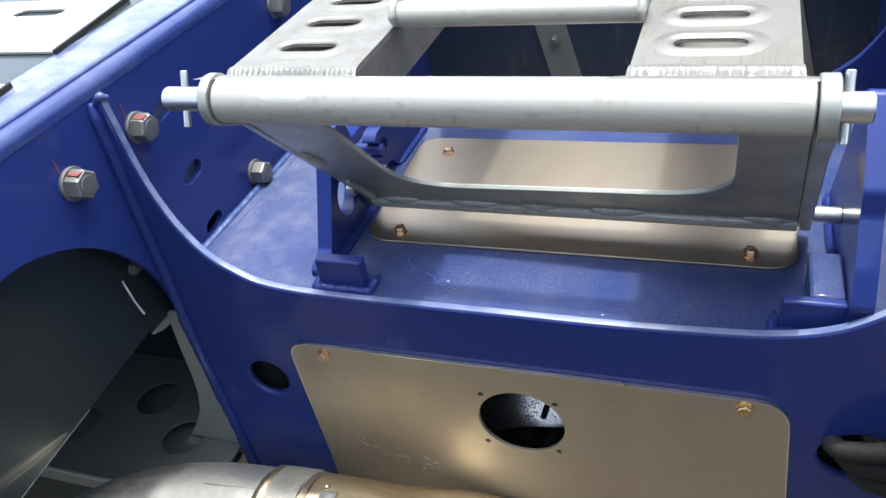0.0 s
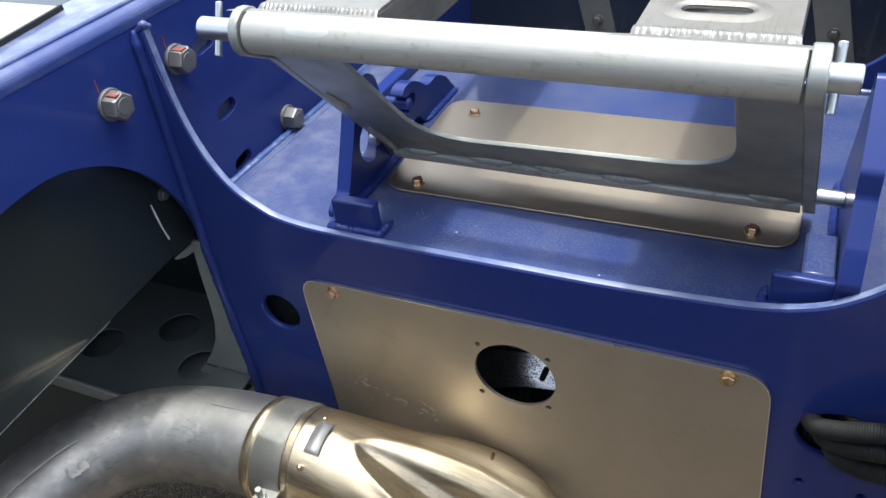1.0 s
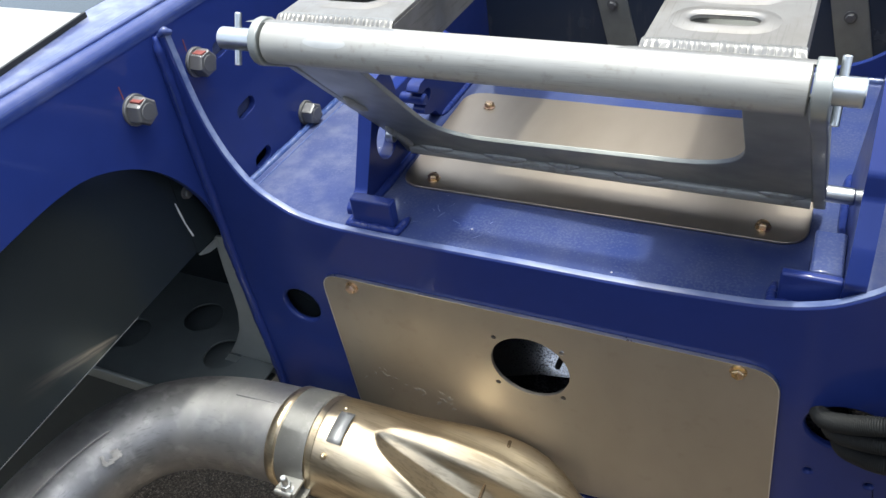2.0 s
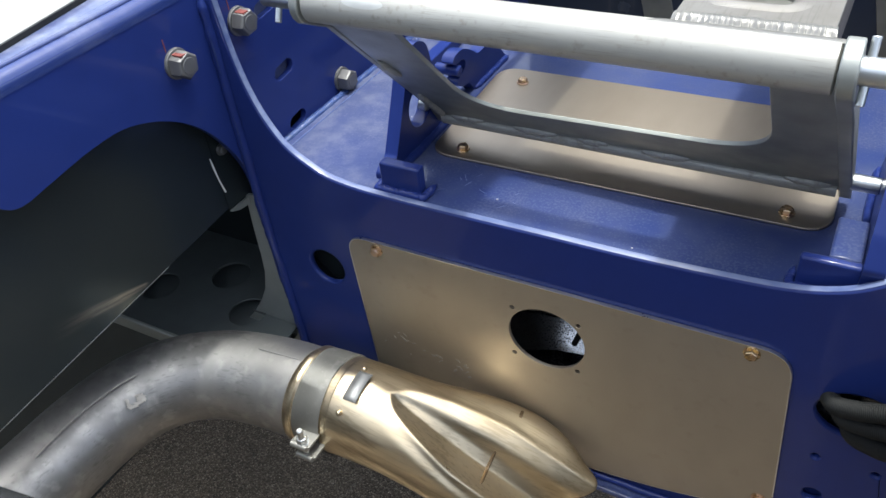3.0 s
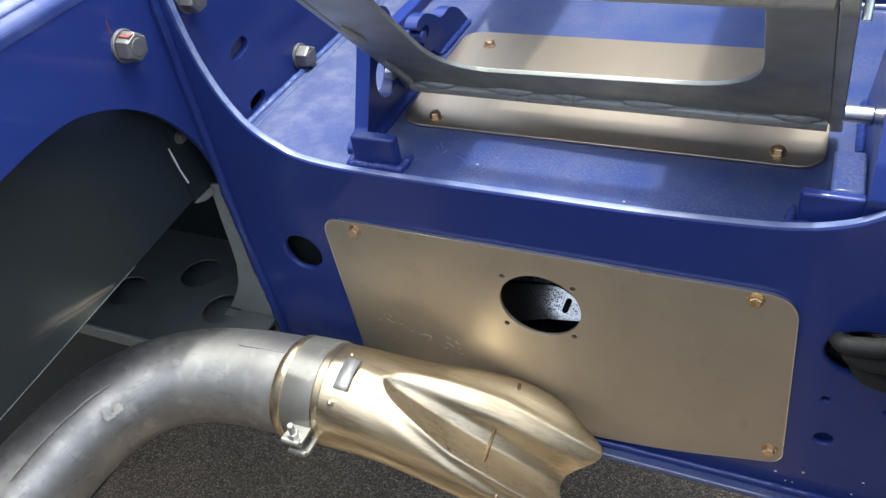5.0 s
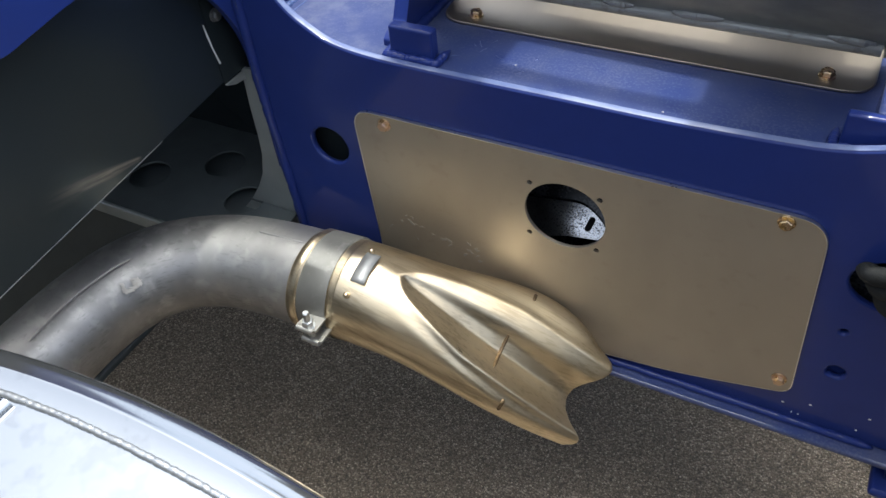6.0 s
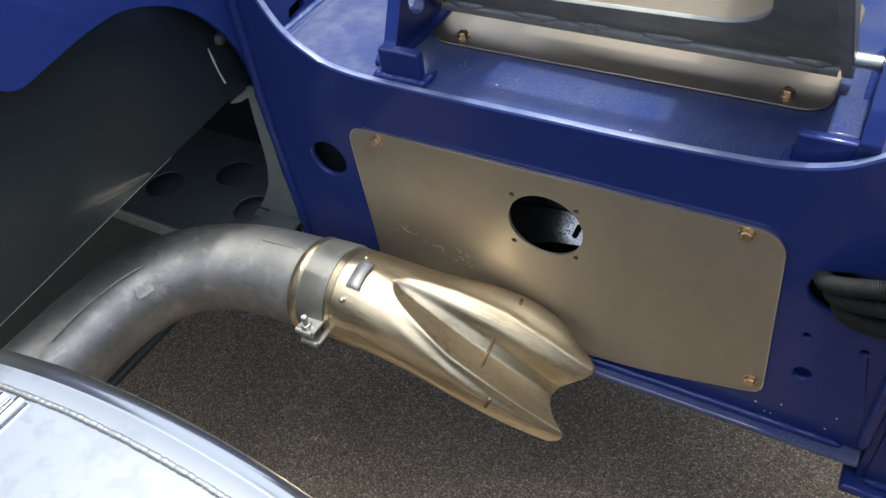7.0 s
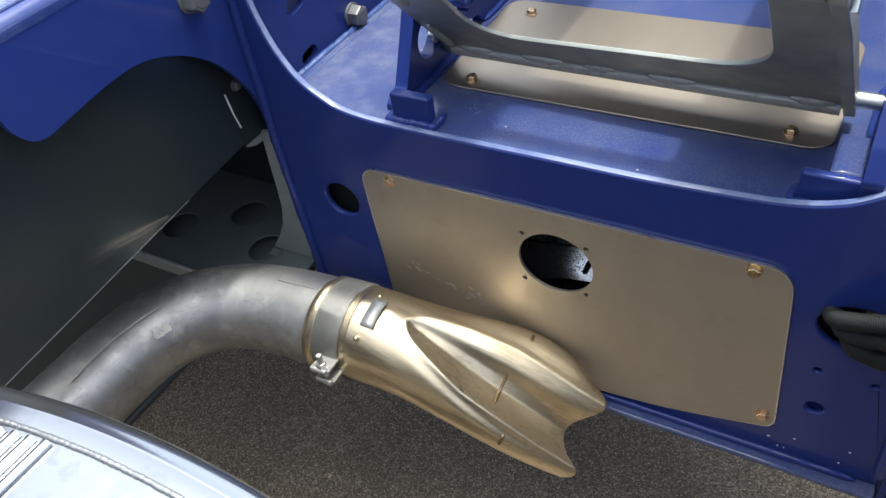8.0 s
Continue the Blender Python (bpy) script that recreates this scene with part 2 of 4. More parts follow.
WORN_BEAD = material("worn_blue_weld", (0.10, 0.135, 0.27), 0.3, 0.0, 0.8, spots=(0.02, 0.05, 0.19), scale=70, amount=1.0, bump=0.06, bump_scale=60, stretch=(1, 0.5, 1))
ALU_FLAT = material("worn_aluminium", (0.47, 0.47, 0.45), 0.42, 0.5, scale=60, amount=0.3)
RED = material("red_marker", (0.19, 0.05, 0.042), 0.6, scale=60)
WHITE = material("white_chalk", (0.75, 0.76, 0.75), 0.8, scale=60)



def wipe_mark(mat, tip, way, reach, spread, pale):
    """A dusty wipe mark on a sheet that faces x: a wedge that widens from its tip along way (y, z)."""
    nt = mat.node_tree
    b = nt.nodes["Principled BSDF"]
    below = b.inputs["Base Color"].links[0].from_socket
    co = nt.nodes.new("ShaderNodeTexCoord")
    off = nt.nodes.new("ShaderNodeVectorMath")
    off.operation = "SUBTRACT"
    off.inputs[1].default_value = (0, *tip)
    nt.links.new(co.outputs["Object"], off.inputs[0])
    d = Vector(way).normalized()

    def along(axis):
        n = nt.nodes.new("ShaderNodeVectorMath")
        n.operation = "DOT_PRODUCT"
        n.inputs[1].default_value = axis
        nt.links.new(off.outputs[0], n.inputs[0])
        return n.outputs["Value"]

    def calc(kind, a, b_):
        n = nt.nodes.new("ShaderNodeMath")
        n.operation = kind
        for k, v in enumerate((a, b_)):
            if isinstance(v, (int, float)):
                n.inputs[k].default_value = v
            else:
                nt.links.new(v, n.inputs[k])
        return n.outputs[0]

    def ramp(value, a, b_, top=1.0):
        n = nt.nodes.new("ShaderNodeMapRange")
        n.interpolation_type = "SMOOTHSTEP"
        n.inputs["From Min"].default_value, n.inputs["From Max"].default_value, n.inputs["To Max"].default_value = a, b_, top
        nt.links.new(value, n.inputs[0])
        return n.outputs[0]

    u, v = along((0, d.x, d.y)), along((0, -d.y, d.x))
    wide = calc("ADD", calc("MULTIPLY", u, spread), 0.004)
    across = calc("SUBTRACT", 1.0, ramp(calc("DIVIDE", calc("ABSOLUTE", v, 0.0), wide), 0.2, 1.0))
    ends = calc("MULTIPLY", ramp(u, -0.004, 0.006), calc("SUBTRACT", 1.0, ramp(u, reach * 0.15, reach)))
    grain = nt.nodes.new("ShaderNodeTexNoise")
    grain.inputs["Scale"].default_value, grain.inputs["Detail"].default_value = 1.0, 4
    draw = nt.nodes.new("ShaderNodeCombineXYZ")
    nt.links.new(calc("MULTIPLY", u, 14.0), draw.inputs[0]), nt.links.new(calc("MULTIPLY", v, 160.0), draw.inputs[1])
    nt.links.new(draw.outputs[0], grain.inputs["Vector"])
    mask = calc("MULTIPLY", calc("MULTIPLY", across, ends), ramp(grain.outputs[0], 0.25, 0.7, 0.8))
    mix = nt.nodes.new("ShaderNodeMix")
    mix.data_type = "RGBA"
    mix.inputs["B"].default_value = (*pale, 1)
    nt.links.new(mask, mix.inputs["Factor"]), nt.links.new(below, mix.inputs["A"]), nt.links.new(mix.outputs["Result"], b.inputs["Base Color"])


wipe_mark(DARK, (-0.200, 0.7575), (-0.118, 0.030), 0.16, 0.11, (0.30, 0.275, 0.235))


def asphalt_material():
    """Coarse grit: stones of two sizes, each with its own tone, dark binder between them."""
    m = bpy.data.materials.new("asphalt")
    m.use_nodes = True
    nt = m.node_tree
    b = nt.nodes["Principled BSDF"]
    co = nt.nodes.new("ShaderNodeTexCoord")

    def node(kind, **values):
        n = nt.nodes.new(kind)
        for key, value in values.items():
            n.inputs[key].default_value = value
        return n

    warp = node("ShaderNodeTexNoise", Scale=160.0, Detail=2.0)
    nt.links.new(co.outputs["Object"], warp.inputs["Vector"])
    push = node("ShaderNodeVectorMath")
    push.operation = "MULTIPLY_ADD"
    push.inputs[1].default_value = (0.004, 0.004, 0.004)
    nt.links.new(warp.outputs["Color"], push.inputs[0]), nt.links.new(co.outputs["Object"], push.inputs[2])
    big = node("ShaderNodeTexVoronoi", Scale=300.0)
    small = node("ShaderNodeTexVoronoi", Scale=760.0)
    wide = node("ShaderNodeTexNoise", Scale=2.2, Detail=6.0)
    for n in (big, small):
        nt.links.new(push.outputs[0], n.inputs["Vector"])
    nt.links.new(co.outputs["Object"], wide.inputs["Vector"])
    tones = []
    for n in (big, small):
        sep = nt.nodes.new("ShaderNodeSeparateColor")
        nt.links.new(n.outputs["Color"], sep.inputs[0])
        tones.append(sep.outputs[0])
    mean = node("ShaderNodeMath")
    mean.operation = "MULTIPLY_ADD"
    mean.inputs[1].default_value = 0.55
    half = node("ShaderNodeMath")
    half.operation = "MULTIPLY"
    half.inputs[1].default_value = 0.45
    nt.links.new(tones[1], half.inputs[0])
    nt.links.new(tones[0], mean.inputs[0]), nt.links.new(half.outputs[0], mean.inputs[2])
    ramp = nt.nodes.new("ShaderNodeValToRGB")
    e = ramp.color_ramp.elements
    e[0].position, e[0].color = 0.1, (0.10, 0.081, 0.063, 1)
    e[1].position, e[1].color = 0.97, (0.92, 0.80, 0.65, 1)
    mid = ramp.color_ramp.elements.new(0.72)
    mid.color = (0.40, 0.328, 0.252, 1)
    nt.links.new(mean.outputs[0], ramp.inputs[0])
    # binder in the joints between the stones
    joint = node("ShaderNodeMapRange")
    joint.inputs["From Min"].default_value, joint.inputs["From Max"].default_value = 0.35, 0.80
    joint.inputs["To Max"].default_value = 0.75
    nt.links.new(big.outputs["Distance"], joint.inputs[0])
    dark = nt.nodes.new("ShaderNodeMix")
    dark.data_type = "RGBA"
    dark.inputs["B"].default_value = (0.085, 0.074, 0.062, 1)
    nt.links.new(joint.outputs[0], dark.inputs["Factor"]), nt.links.new(ramp.outputs[0], dark.inputs["A"])
    fade = node("ShaderNodeMapRange")
    fade.inputs["From Min"].default_value, fade.inputs["From Max"].default_value = 0.3, 0.7
    fade.inputs["To Min"].default_value, fade.inputs["To Max"].default_value = 0.75, 1.2
    nt.links.new(wide.outputs[0], fade.inputs[0])
    mix = nt.nodes.new("ShaderNodeMix")
    mix.data_type, mix.blend_type = "RGBA", "MULTIPLY"
    mix.inputs["Factor"].default_value = 1.0
    nt.links.new(dark.outputs["Result"], mix.inputs["A"]), nt.links.new(fade.outputs[0], mix.inputs["B"])
    nt.links.new(mix.outputs["Result"], b.inputs["Base Color"])
    b.inputs["Roughness"].default_value = 0.75
    bp = nt.nodes.new("ShaderNodeBump")
    bp.inputs["Strength"].default_value, bp.inputs["Distance"].default_value = 1.0, 0.004
    nt.links.new(big.outputs["Distance"], bp.inputs["Height"])
    bp.invert = True
    nt.links.new(bp.outputs[0], b.inputs["Normal"])
    return m


ASPHALT = asphalt_material()


# ---- builders ----
def finish(ob, mat, bevel=0.0, smooth=True, angle=35):
    ob.data.materials.append(mat)
    if smooth:
        ob.data.shade_smooth()
        ob.data.set_sharp_from_angle(angle=radians(angle))
    if bevel:
        mod = ob.modifiers.new("bevel", "BEVEL")
        mod.width, mod.segments, mod.limit_method, mod.angle_limit = bevel, 2, "ANGLE", radians(40)
        mod.harden_normals = False
        wn_ = ob.modifiers.new("normals", "WEIGHTED_NORMAL")
        wn_.mode, wn_.keep_sharp = "FACE_AREA", True
    return ob


def part(name, bm, mat, parent=None, label="", bevel=0.0, smooth=True, angle=35):
    """One mesh object out of a bmesh in world coordinates, under a thing or a part of it."""
    bmesh.ops.recalc_face_normals(bm, faces=bm.faces)
    me = bpy.data.meshes.new(name)
    bm.to_mesh(me)
    bm.free()
    ob = new(name, me)
    finish(ob, mat, bevel, smooth, 85 if name.startswith("weld") else angle)
    if parent:
        ob.parent = parent
        ob.matrix_parent_inverse = parent.matrix_world.inverted()
    if label:
        ob["label"] = label
    return ob


def thing(name, place, label, category, group="", kind=""):
    ob = new(name)
    ob.empty_display_size = 0.05
    ob.location = place
    ob.matrix_world = Matrix.Translation(place)
    return tagged(ob, label, category, group, kind)


def box_bm(lo, hi, bm=None, m=None):
    bm = bm or bmesh.new()
    c = [(a + b) / 2 for a, b in zip(lo, hi)]
    s = [abs(b - a) for a, b in zip(lo, hi)]
    g = bmesh.ops.create_cube(bm, size=1.0, matrix=(m or Matrix()) @ Matrix.LocRotScale(c, None, s))
    return bm


def rounded(points, radius, n=6):
    """A closed outline with its corners rounded; radius may be one number or one for each corner."""
    out = []
    k = len(points)
    rs = radius if isinstance(radius, (list, tuple)) else [radius] * k
    for i in range(k):
        p, a, b = Vector(points[i]), Vector(points[i - 1]), Vector(points[(i + 1) % k])
        r = min(rs[i], (a - p).length * 0.49, (b - p).length * 0.49)
        if r <= 0:
            out.append(tuple(p))
            continue
        p0, p1 = p + (a - p).normalized() * r, p + (b - p).normalized() * r
        for j in range(n + 1):
            t = j / n
            q = p0 * (1 - t) ** 2 + p * 2 * t * (1 - t) + p1 * t * t
            out.append((q.x, q.y))
    return out


def circle(cx, cy, r, n=24, ry=None):
    return [(cx + r * math.cos(2 * math.pi * i / n), cy + (ry or r) * math.sin(2 * math.pi * i / n)) for i in range(n)]


def slot(cx, cy, length, width, angle=0.0, n=8):
    h = (length - width) / 2
    out = []
    for k in range(2 * n + 2):
        side = 1 if k <= n else -1
        a = -math.pi / 2 + math.pi * (k if k <= n else k - 1) / n
        x, y = side * h + width / 2 * math.cos(a), width / 2 * math.sin(a)
        out.append((cx + x * math.cos(angle) - y * math.sin(angle), cy + x * math.sin(angle) + y * math.cos(angle)))
    return out


def sheet_bm(outline, holes, thick, m):
    """A flat plate with real holes: outline and holes in the plate's own plane, thickness along its third axis."""
    bm = bmesh.new()
    edges = []
    for loop in [outline, *holes]:
        vs = [bm.verts.new((x, y, 0)) for x, y in loop]
        edges += [bm.edges.new((vs[i], vs[(i + 1) % len(vs)])) for i in range(len(vs))]
    bmesh.ops.triangle_fill(bm, use_beauty=True, use_dissolve=False, edges=edges, normal=(0, 0, 1))
    top = list(bm.faces)
    g = bmesh.ops.extrude_face_region(bm, geom=top)
    bmesh.ops.translate(bm, verts=[v for v in g["geom"] if isinstance(v, bmesh.types.BMVert)], vec=(0, 0, thick))
    bmesh.ops.transform(bm, matrix=m, verts=bm.verts)
    return bm


XZ = Matrix(((1, 0, 0, 0), (0, 0, 1, 0), (0, 1, 0, 0), (0, 0, 0, 1)))  # plate x, y -> world x, z; thickness along +y
YZ = Matrix(((0, 0, 1, 0), (1, 0, 0, 0), (0, 1, 0, 0), (0, 0, 0, 1)))  # plate x, y -> world y, z; thickness along +x


def tube_bm(path, radius, n=24, bm=None, caps=True, inner=0.0):
    """A round bar or pipe along a path; radius a number or one for each point."""
    bm = bm or bmesh.new()
    pts = [Vector(p) for p in path]
    rings = []
    up = None
    for i, p in enumerate(pts):
        d = (pts[min(i + 1, len(pts) - 1)] - pts[max(i - 1, 0)]).normalized()
        if up is None:
            up = d.orthogonal().normalized()
        up = (up - d * up.dot(d)).normalized()
        side = d.cross(up)
        r = radius[i] if isinstance(radius, (list, tuple)) else radius
        rings.append([bm.verts.new(p + r * (math.cos(2 * math.pi * k / n) * up + math.sin(2 * math.pi * k / n) * side)) for k in range(n)])
    for a, b in zip(rings, rings[1:]):
        for k in range(n):
            bm.faces.new((a[k], a[(k + 1) % n], b[(k + 1) % n], b[k]))
    if caps:
        bm.faces.new(rings[0][::-1]), bm.faces.new(rings[-1])
    return bm


def bar(a, b, r, n=20, chamfer=0.0):
    a, b = Vector(a), Vector(b)
    d = (b - a).normalized()
    if not chamfer:
        return tube_bm([a, b], r, n)
    return tube_bm([a, a + d * chamfer, b - d * chamfer, b], [r - chamfer, r, r, r - chamfer], n)


def arc_path(points, n=10):
    """A smooth line through the points (Catmull-Rom)."""
    p = [Vector(q) for q in points]
    p = [2 * p[0] - p[1], *p, 2 * p[-1] - p[-2]]
    out = []
    for i in range(1, len(p) - 2):
        for j in range(n):
            t = j / n
            out.append(0.5 * (2 * p[i] + (p[i + 1] - p[i - 1]) * t + (2 * p[i - 1] - 5 * p[i] + 4 * p[i + 1] - p[i + 2]) * t * t + (3 * p[i] - p[i - 1] - 3 * p[i + 1] + p[i + 2]) * t ** 3))
    out.append(p[-2])
    return out


def weld_bm(path, r, seed=1, pitch=0.004, ripple=0.04):
    """A weld bead: a ripple of overlapping lumps along a line."""
    rnd = random.Random(seed)
    pts = [Vector(q) for q in path]
    total = sum((b - a).length for a, b in zip(pts, pts[1:]))
    n = max(10, int(total / pitch * 4))
    out, rad = [], []
    sway, wide = Vector((0, 0, 0)), 0.0
    for i in range(n + 1):
        s = total * i / n
        along = s
        for a, b in zip(pts, pts[1:]):
            l = (b - a).length
            if s <= l or b is pts[-1]:
                q = a + (b - a) * min(1, s / max(l, 1e-9))
                break
            s -= l
        sway = sway * 0.8 + Vector([rnd.uniform(-1, 1) * r * 0.05 for _ in range(3)])
        wide = wide * 0.75 + rnd.uniform(-0.05, 0.05)
        out.append(q + sway)
        taper = min(1.0, 0.35 + 0.65 * min(i, n - i) / max(2.0, 2.2 * r / total * n))
        rad.append(r * taper * (1 - ripple + ripple * abs(math.sin(math.pi * along / pitch)) + wide))
    return tube_bm(out, rad, 10)


def hex_bolt(parent, place, direction, af, head, washer_r, washer_t, mat, washer_mat=None, spin=0.0, name="hex_bolt", label="", wax=False):
    """A hex head with a chamfered top on its washer, standing along direction; head > washer."""
    q = Vector(direction).to_track_quat("Z", "Y").to_matrix().to_4x4()
    m = Matrix.Translation(place) @ q @ Matrix.Rotation(spin, 4, "Z")
    rc = af / 2 / math.cos(math.pi / 6)
    bm = bmesh.new()
    lev = [(washer_t, rc), (washer_t + head * 0.82, rc), (washer_t + head, rc * 0.86)]
    rings = []
    for z, r in lev:
        rings.append([bm.verts.new((r * math.cos(math.pi / 3 * k), r * math.sin(math.pi / 3 * k), z)) for k in range(6)])
    for a, b in zip(rings, rings[1:]):
        for k in range(6):
            bm.faces.new((a[k], a[(k + 1) % 6], b[(k + 1) % 6], b[k]))
    bm.faces.new(rings[0][::-1]), bm.faces.new(rings[-1])
    # embossed disc on the head
    g = bmesh.ops.create_cone(bm, cap_ends=True, segments=16, radius1=rc * 0.62, radius2=rc * 0.58, depth=head * 0.06, matrix=Matrix.Translation((0, 0, washer_t + head * 1.02)))
    bmesh.ops.transform(bm, matrix=m, verts=bm.verts)
    head_ob = part(name, bm, mat, parent, label, bevel=af * 0.03)
    bm = bmesh.new()
    prof = [(0.0, washer_r), (washer_t * 0.75, washer_r), (washer_t, washer_r * 0.95)]
    rings = [[bm.verts.new((r * math.cos(2 * math.pi * k / 28), r * math.sin(2 * math.pi * k / 28), z)) for k in range(28)] for z, r in prof]
    for a, b in zip(rings, rings[1:]):
        for k in range(28):
            bm.faces.new((a[k], a[(k + 1) % 28], b[(k + 1) % 28], b[k]))
    bm.faces.new(rings[0][::-1]), bm.faces.new(rings[-1])
    bmesh.ops.transform(bm, matrix=m, verts=bm.verts)
    part("washer", bm, washer_mat or mat, head_ob)
    return head_ob


# ---- ground ----
g = bmesh.new()
bmesh.ops.create_grid(g, x_segments=8, y_segments=8, size=300)
ground = part("ground", g, ASPHALT)
tagged(ground, "coarse grey-brown asphalt with loose grit", "ground", kind="structure")

# ---- chassis ----
WEB_X, SHELF_Z, RAIL_TOP = 0.455, 0.830, 1.100
chassis = thing("truck_chassis", (0, 0.2, 0.41), "glossy blue painted welded steel truck chassis", "chassis")

# cross plate with its deep cut-out
half = [(0.0, 0.833), (0.10, 0.833), (0.20, 0.836), (0.27, 0.841), (0.318, 0.853), (0.350, 0.871), (0.378, 0.896), (0.402, 0.932), (0.418, 0.972), (0.428, 1.012), (0.434, 1.05), (0.438, 1.085)]
left_half = [(0.10, 0.8325), (0.20, 0.8328), (0.27, 0.8355), (0.318, 0.843), (0.350, 0.858), (0.380, 0.880), (0.404, 0.915), (0.421, 0.958), (0.431, 1.005), (0.436, 1.05), (0.439, 1.085)]
u_line = [(q.x, q.y) for q in arc_path([(-x, z, 0) for x, z in reversed(left_half)] + [(x, z, 0) for x, z in half], 4)]
outline = [(-0.438, 0.408), (-0.452, 0.76), (-0.452, 1.088)] + u_line + [(0.452, 1.088), (0.452, 0.408)]
opening = rounded([(-0.25, 0.50), (0.25, 0.50), (0.25, 0.715), (-0.25, 0.715)], 0.03)
plate_holes = [opening, circle(-0.353, 0.673, 0.0298), circle(0.372, 0.682, 0.044, 28, 0.035), circle(0.343, 0.598, 0.0042, 14), circle(0.408, 0.598, 0.0042, 14), circle(0.352, 0.526, 0.0105, 20)]
cross_plate = part("cross_plate", sheet_bm(outline, plate_holes, 0.010, XZ), BLUE, chassis, bevel=0.003)
# worn top edge of the plate, its sky sheen painted in as pale blue
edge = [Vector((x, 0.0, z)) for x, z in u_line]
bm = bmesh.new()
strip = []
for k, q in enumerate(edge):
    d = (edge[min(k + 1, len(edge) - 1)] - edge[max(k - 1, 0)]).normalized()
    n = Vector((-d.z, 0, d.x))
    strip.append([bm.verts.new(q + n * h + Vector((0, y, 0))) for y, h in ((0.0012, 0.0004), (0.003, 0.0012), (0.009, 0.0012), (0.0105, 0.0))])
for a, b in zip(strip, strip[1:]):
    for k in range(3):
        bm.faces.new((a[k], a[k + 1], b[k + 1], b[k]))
part("worn_sheen_edge", bm, WORN_SHEEN, cross_plate, "worn pale edge of the plate with painted sky sheen")
shelf = part("shelf_plate", box_bm((-0.4545, 0.0105, SHELF_Z - 0.010), (0.4545, 0.545, SHELF_Z)), BLUE_DUSTY_SUNLIT, chassis, "dusty blue painted shelf, sunlit paleness painted on its left", bevel=0.001)
part("weld_bead", weld_bm([(-0.4515 + 0.0405 * max(0.0, 0.76 - z), -0.002, z) for z in np.linspace(0.42, 1.085, 30)], 0.0075, 5, 0.02), BLUE, cross_plate)
part("weld_bead", weld_bm([(0.447, -0.003, z) for z in np.linspace(0.42, 1.085, 30)], 0.009, 6, 0.03), BLUE, cross_plate)
part("weld_bead", weld_bm([(-0.4455, y, SHELF_Z - 0.001) for y in np.linspace(0.012, 0.543, 60)], 0.0062, 7, 0.010), WORN_BEAD, shelf)
part("sealant_line", weld_bm([(-0.4285, y, SHELF_Z) for y in np.linspace(0.012, 0.54, 30)], 0.0013, 71, 0.02), WORN_BEAD, shelf)
part("weld_bead", weld_bm([(0.450, y, SHELF_Z + 0.002) for y in np.linspace(0.012, 0.543, 30)], 0.009, 8, 0.05), BLUE, shelf)
part("rear_cross_plate", sheet_bm([(-0.452, 0.62)] + [(-0.452, 1.088)] + u_line + [(0.452, 1.088), (0.452, 0.62)], [], 0.010, Matrix.Translation((0, 0.5455, 0)) @ XZ), BLUE, chassis, bevel=0.0015)
part("weld_bead", weld_bm([(x, 0.5425, SHELF_Z + 0.001) for x in np.linspace(-0.44, 0.44, 50)], 0.006, 72, 0.016), WORN_BEAD, shelf)
part("weld_bead", weld_bm([(-0.452, 0.002, 1.082), (-0.440, 0.004, 1.090), (-0.434, 0.010, 1.086)], 0.008, 15, 0.006), BLUE_FLANGE, cross_plate)
for k in range(5):
    z = 0.50 + 0.12 * k
    part("scuff", tube_bm([(-0.4480 + 0.0405 * max(0.0, 0.76 - z), -0.0090, z), (-0.4472 + 0.0405 * max(0.0, 0.73 - z), -0.0094, z + 0.03), (-0.4480 + 0.0405 * max(0.0, 0.70 - z), -0.0090, z + 0.06)], [0.0004, 0.0013, 0.0004], 6), BLUE_FLANGE, cross_plate)
# bottom flange with a rounded lip
part("bottom_flange", box_bm((-0.45, -0.022, 0.398), (0.45, 0.20, 0.4075)), BLUE_DUSTY_SUNLIT, chassis, bevel=0.003)
# inner plate seen through the oval opening
tilt = Matrix.Translation((-0.014, 0.152, 0.511)) @ Matrix.Rotation(radians(10), 4, "Z") @ Matrix.Rotation(radians(46), 4, "X")


def rim_line(x):
    """The line along which the inner plate ends below the collar."""
    return 0.030 - 11.0 * max(0.0, x + 0.03) ** 2


def curved_sheet(x0, x1, low, high, lift, bend=0.5):
    """A bent sheet between two lines across it."""
    bm = bmesh.new()
    for z in (lift, lift - 0.003):
        rows = []
        for j in range(5):
            row = []
            for i in range(37):
                x = x0 + (x1 - x0) * i / 36
                row.append(bm.verts.new((x, low(x) + (high(x) - low(x)) * j / 4, z - bend * x * x)))
            rows.append(row)
        for a, b in zip(rows, rows[1:]):
            for i in range(36):
                bm.faces.new((a[i], a[i + 1], b[i + 1], b[i]))
    bmesh.ops.transform(bm, matrix=tilt, verts=bm.verts)
    return bm


inner = part("inner_plate", curved_sheet(-0.13, 0.05, lambda x: -0.022 - 0.15 * max(0.0, -0.03 - x), rim_line, 0.0), SPECKLE, chassis, "glossy speckled black inner plate")
# no hole here: a black inset paints the slot's dark inside
part("slot_inset", sheet_bm(slot(0.0, 0.0, 0.024, 0.0095, radians(70)), [], 0.002, tilt @ Matrix.Translation((0, 0, -0.001))), RUBBER, inner)
part("inner_collar", curved_sheet(-0.14, 0.06, lambda x: rim_line(x) + 0.0035, lambda x: 0.11, 0.003), BLACK, chassis, "pebbled black painted collar")
part("inner_tray", box_bm((-0.30, 0.012, 0.425), (0.30, 0.272, 0.430)), BLACK, chassis)
part("inner_wall", box_bm((-0.30, 0.273, 0.42), (0.30, 0.279, 0.815)), BLACK, chassis)
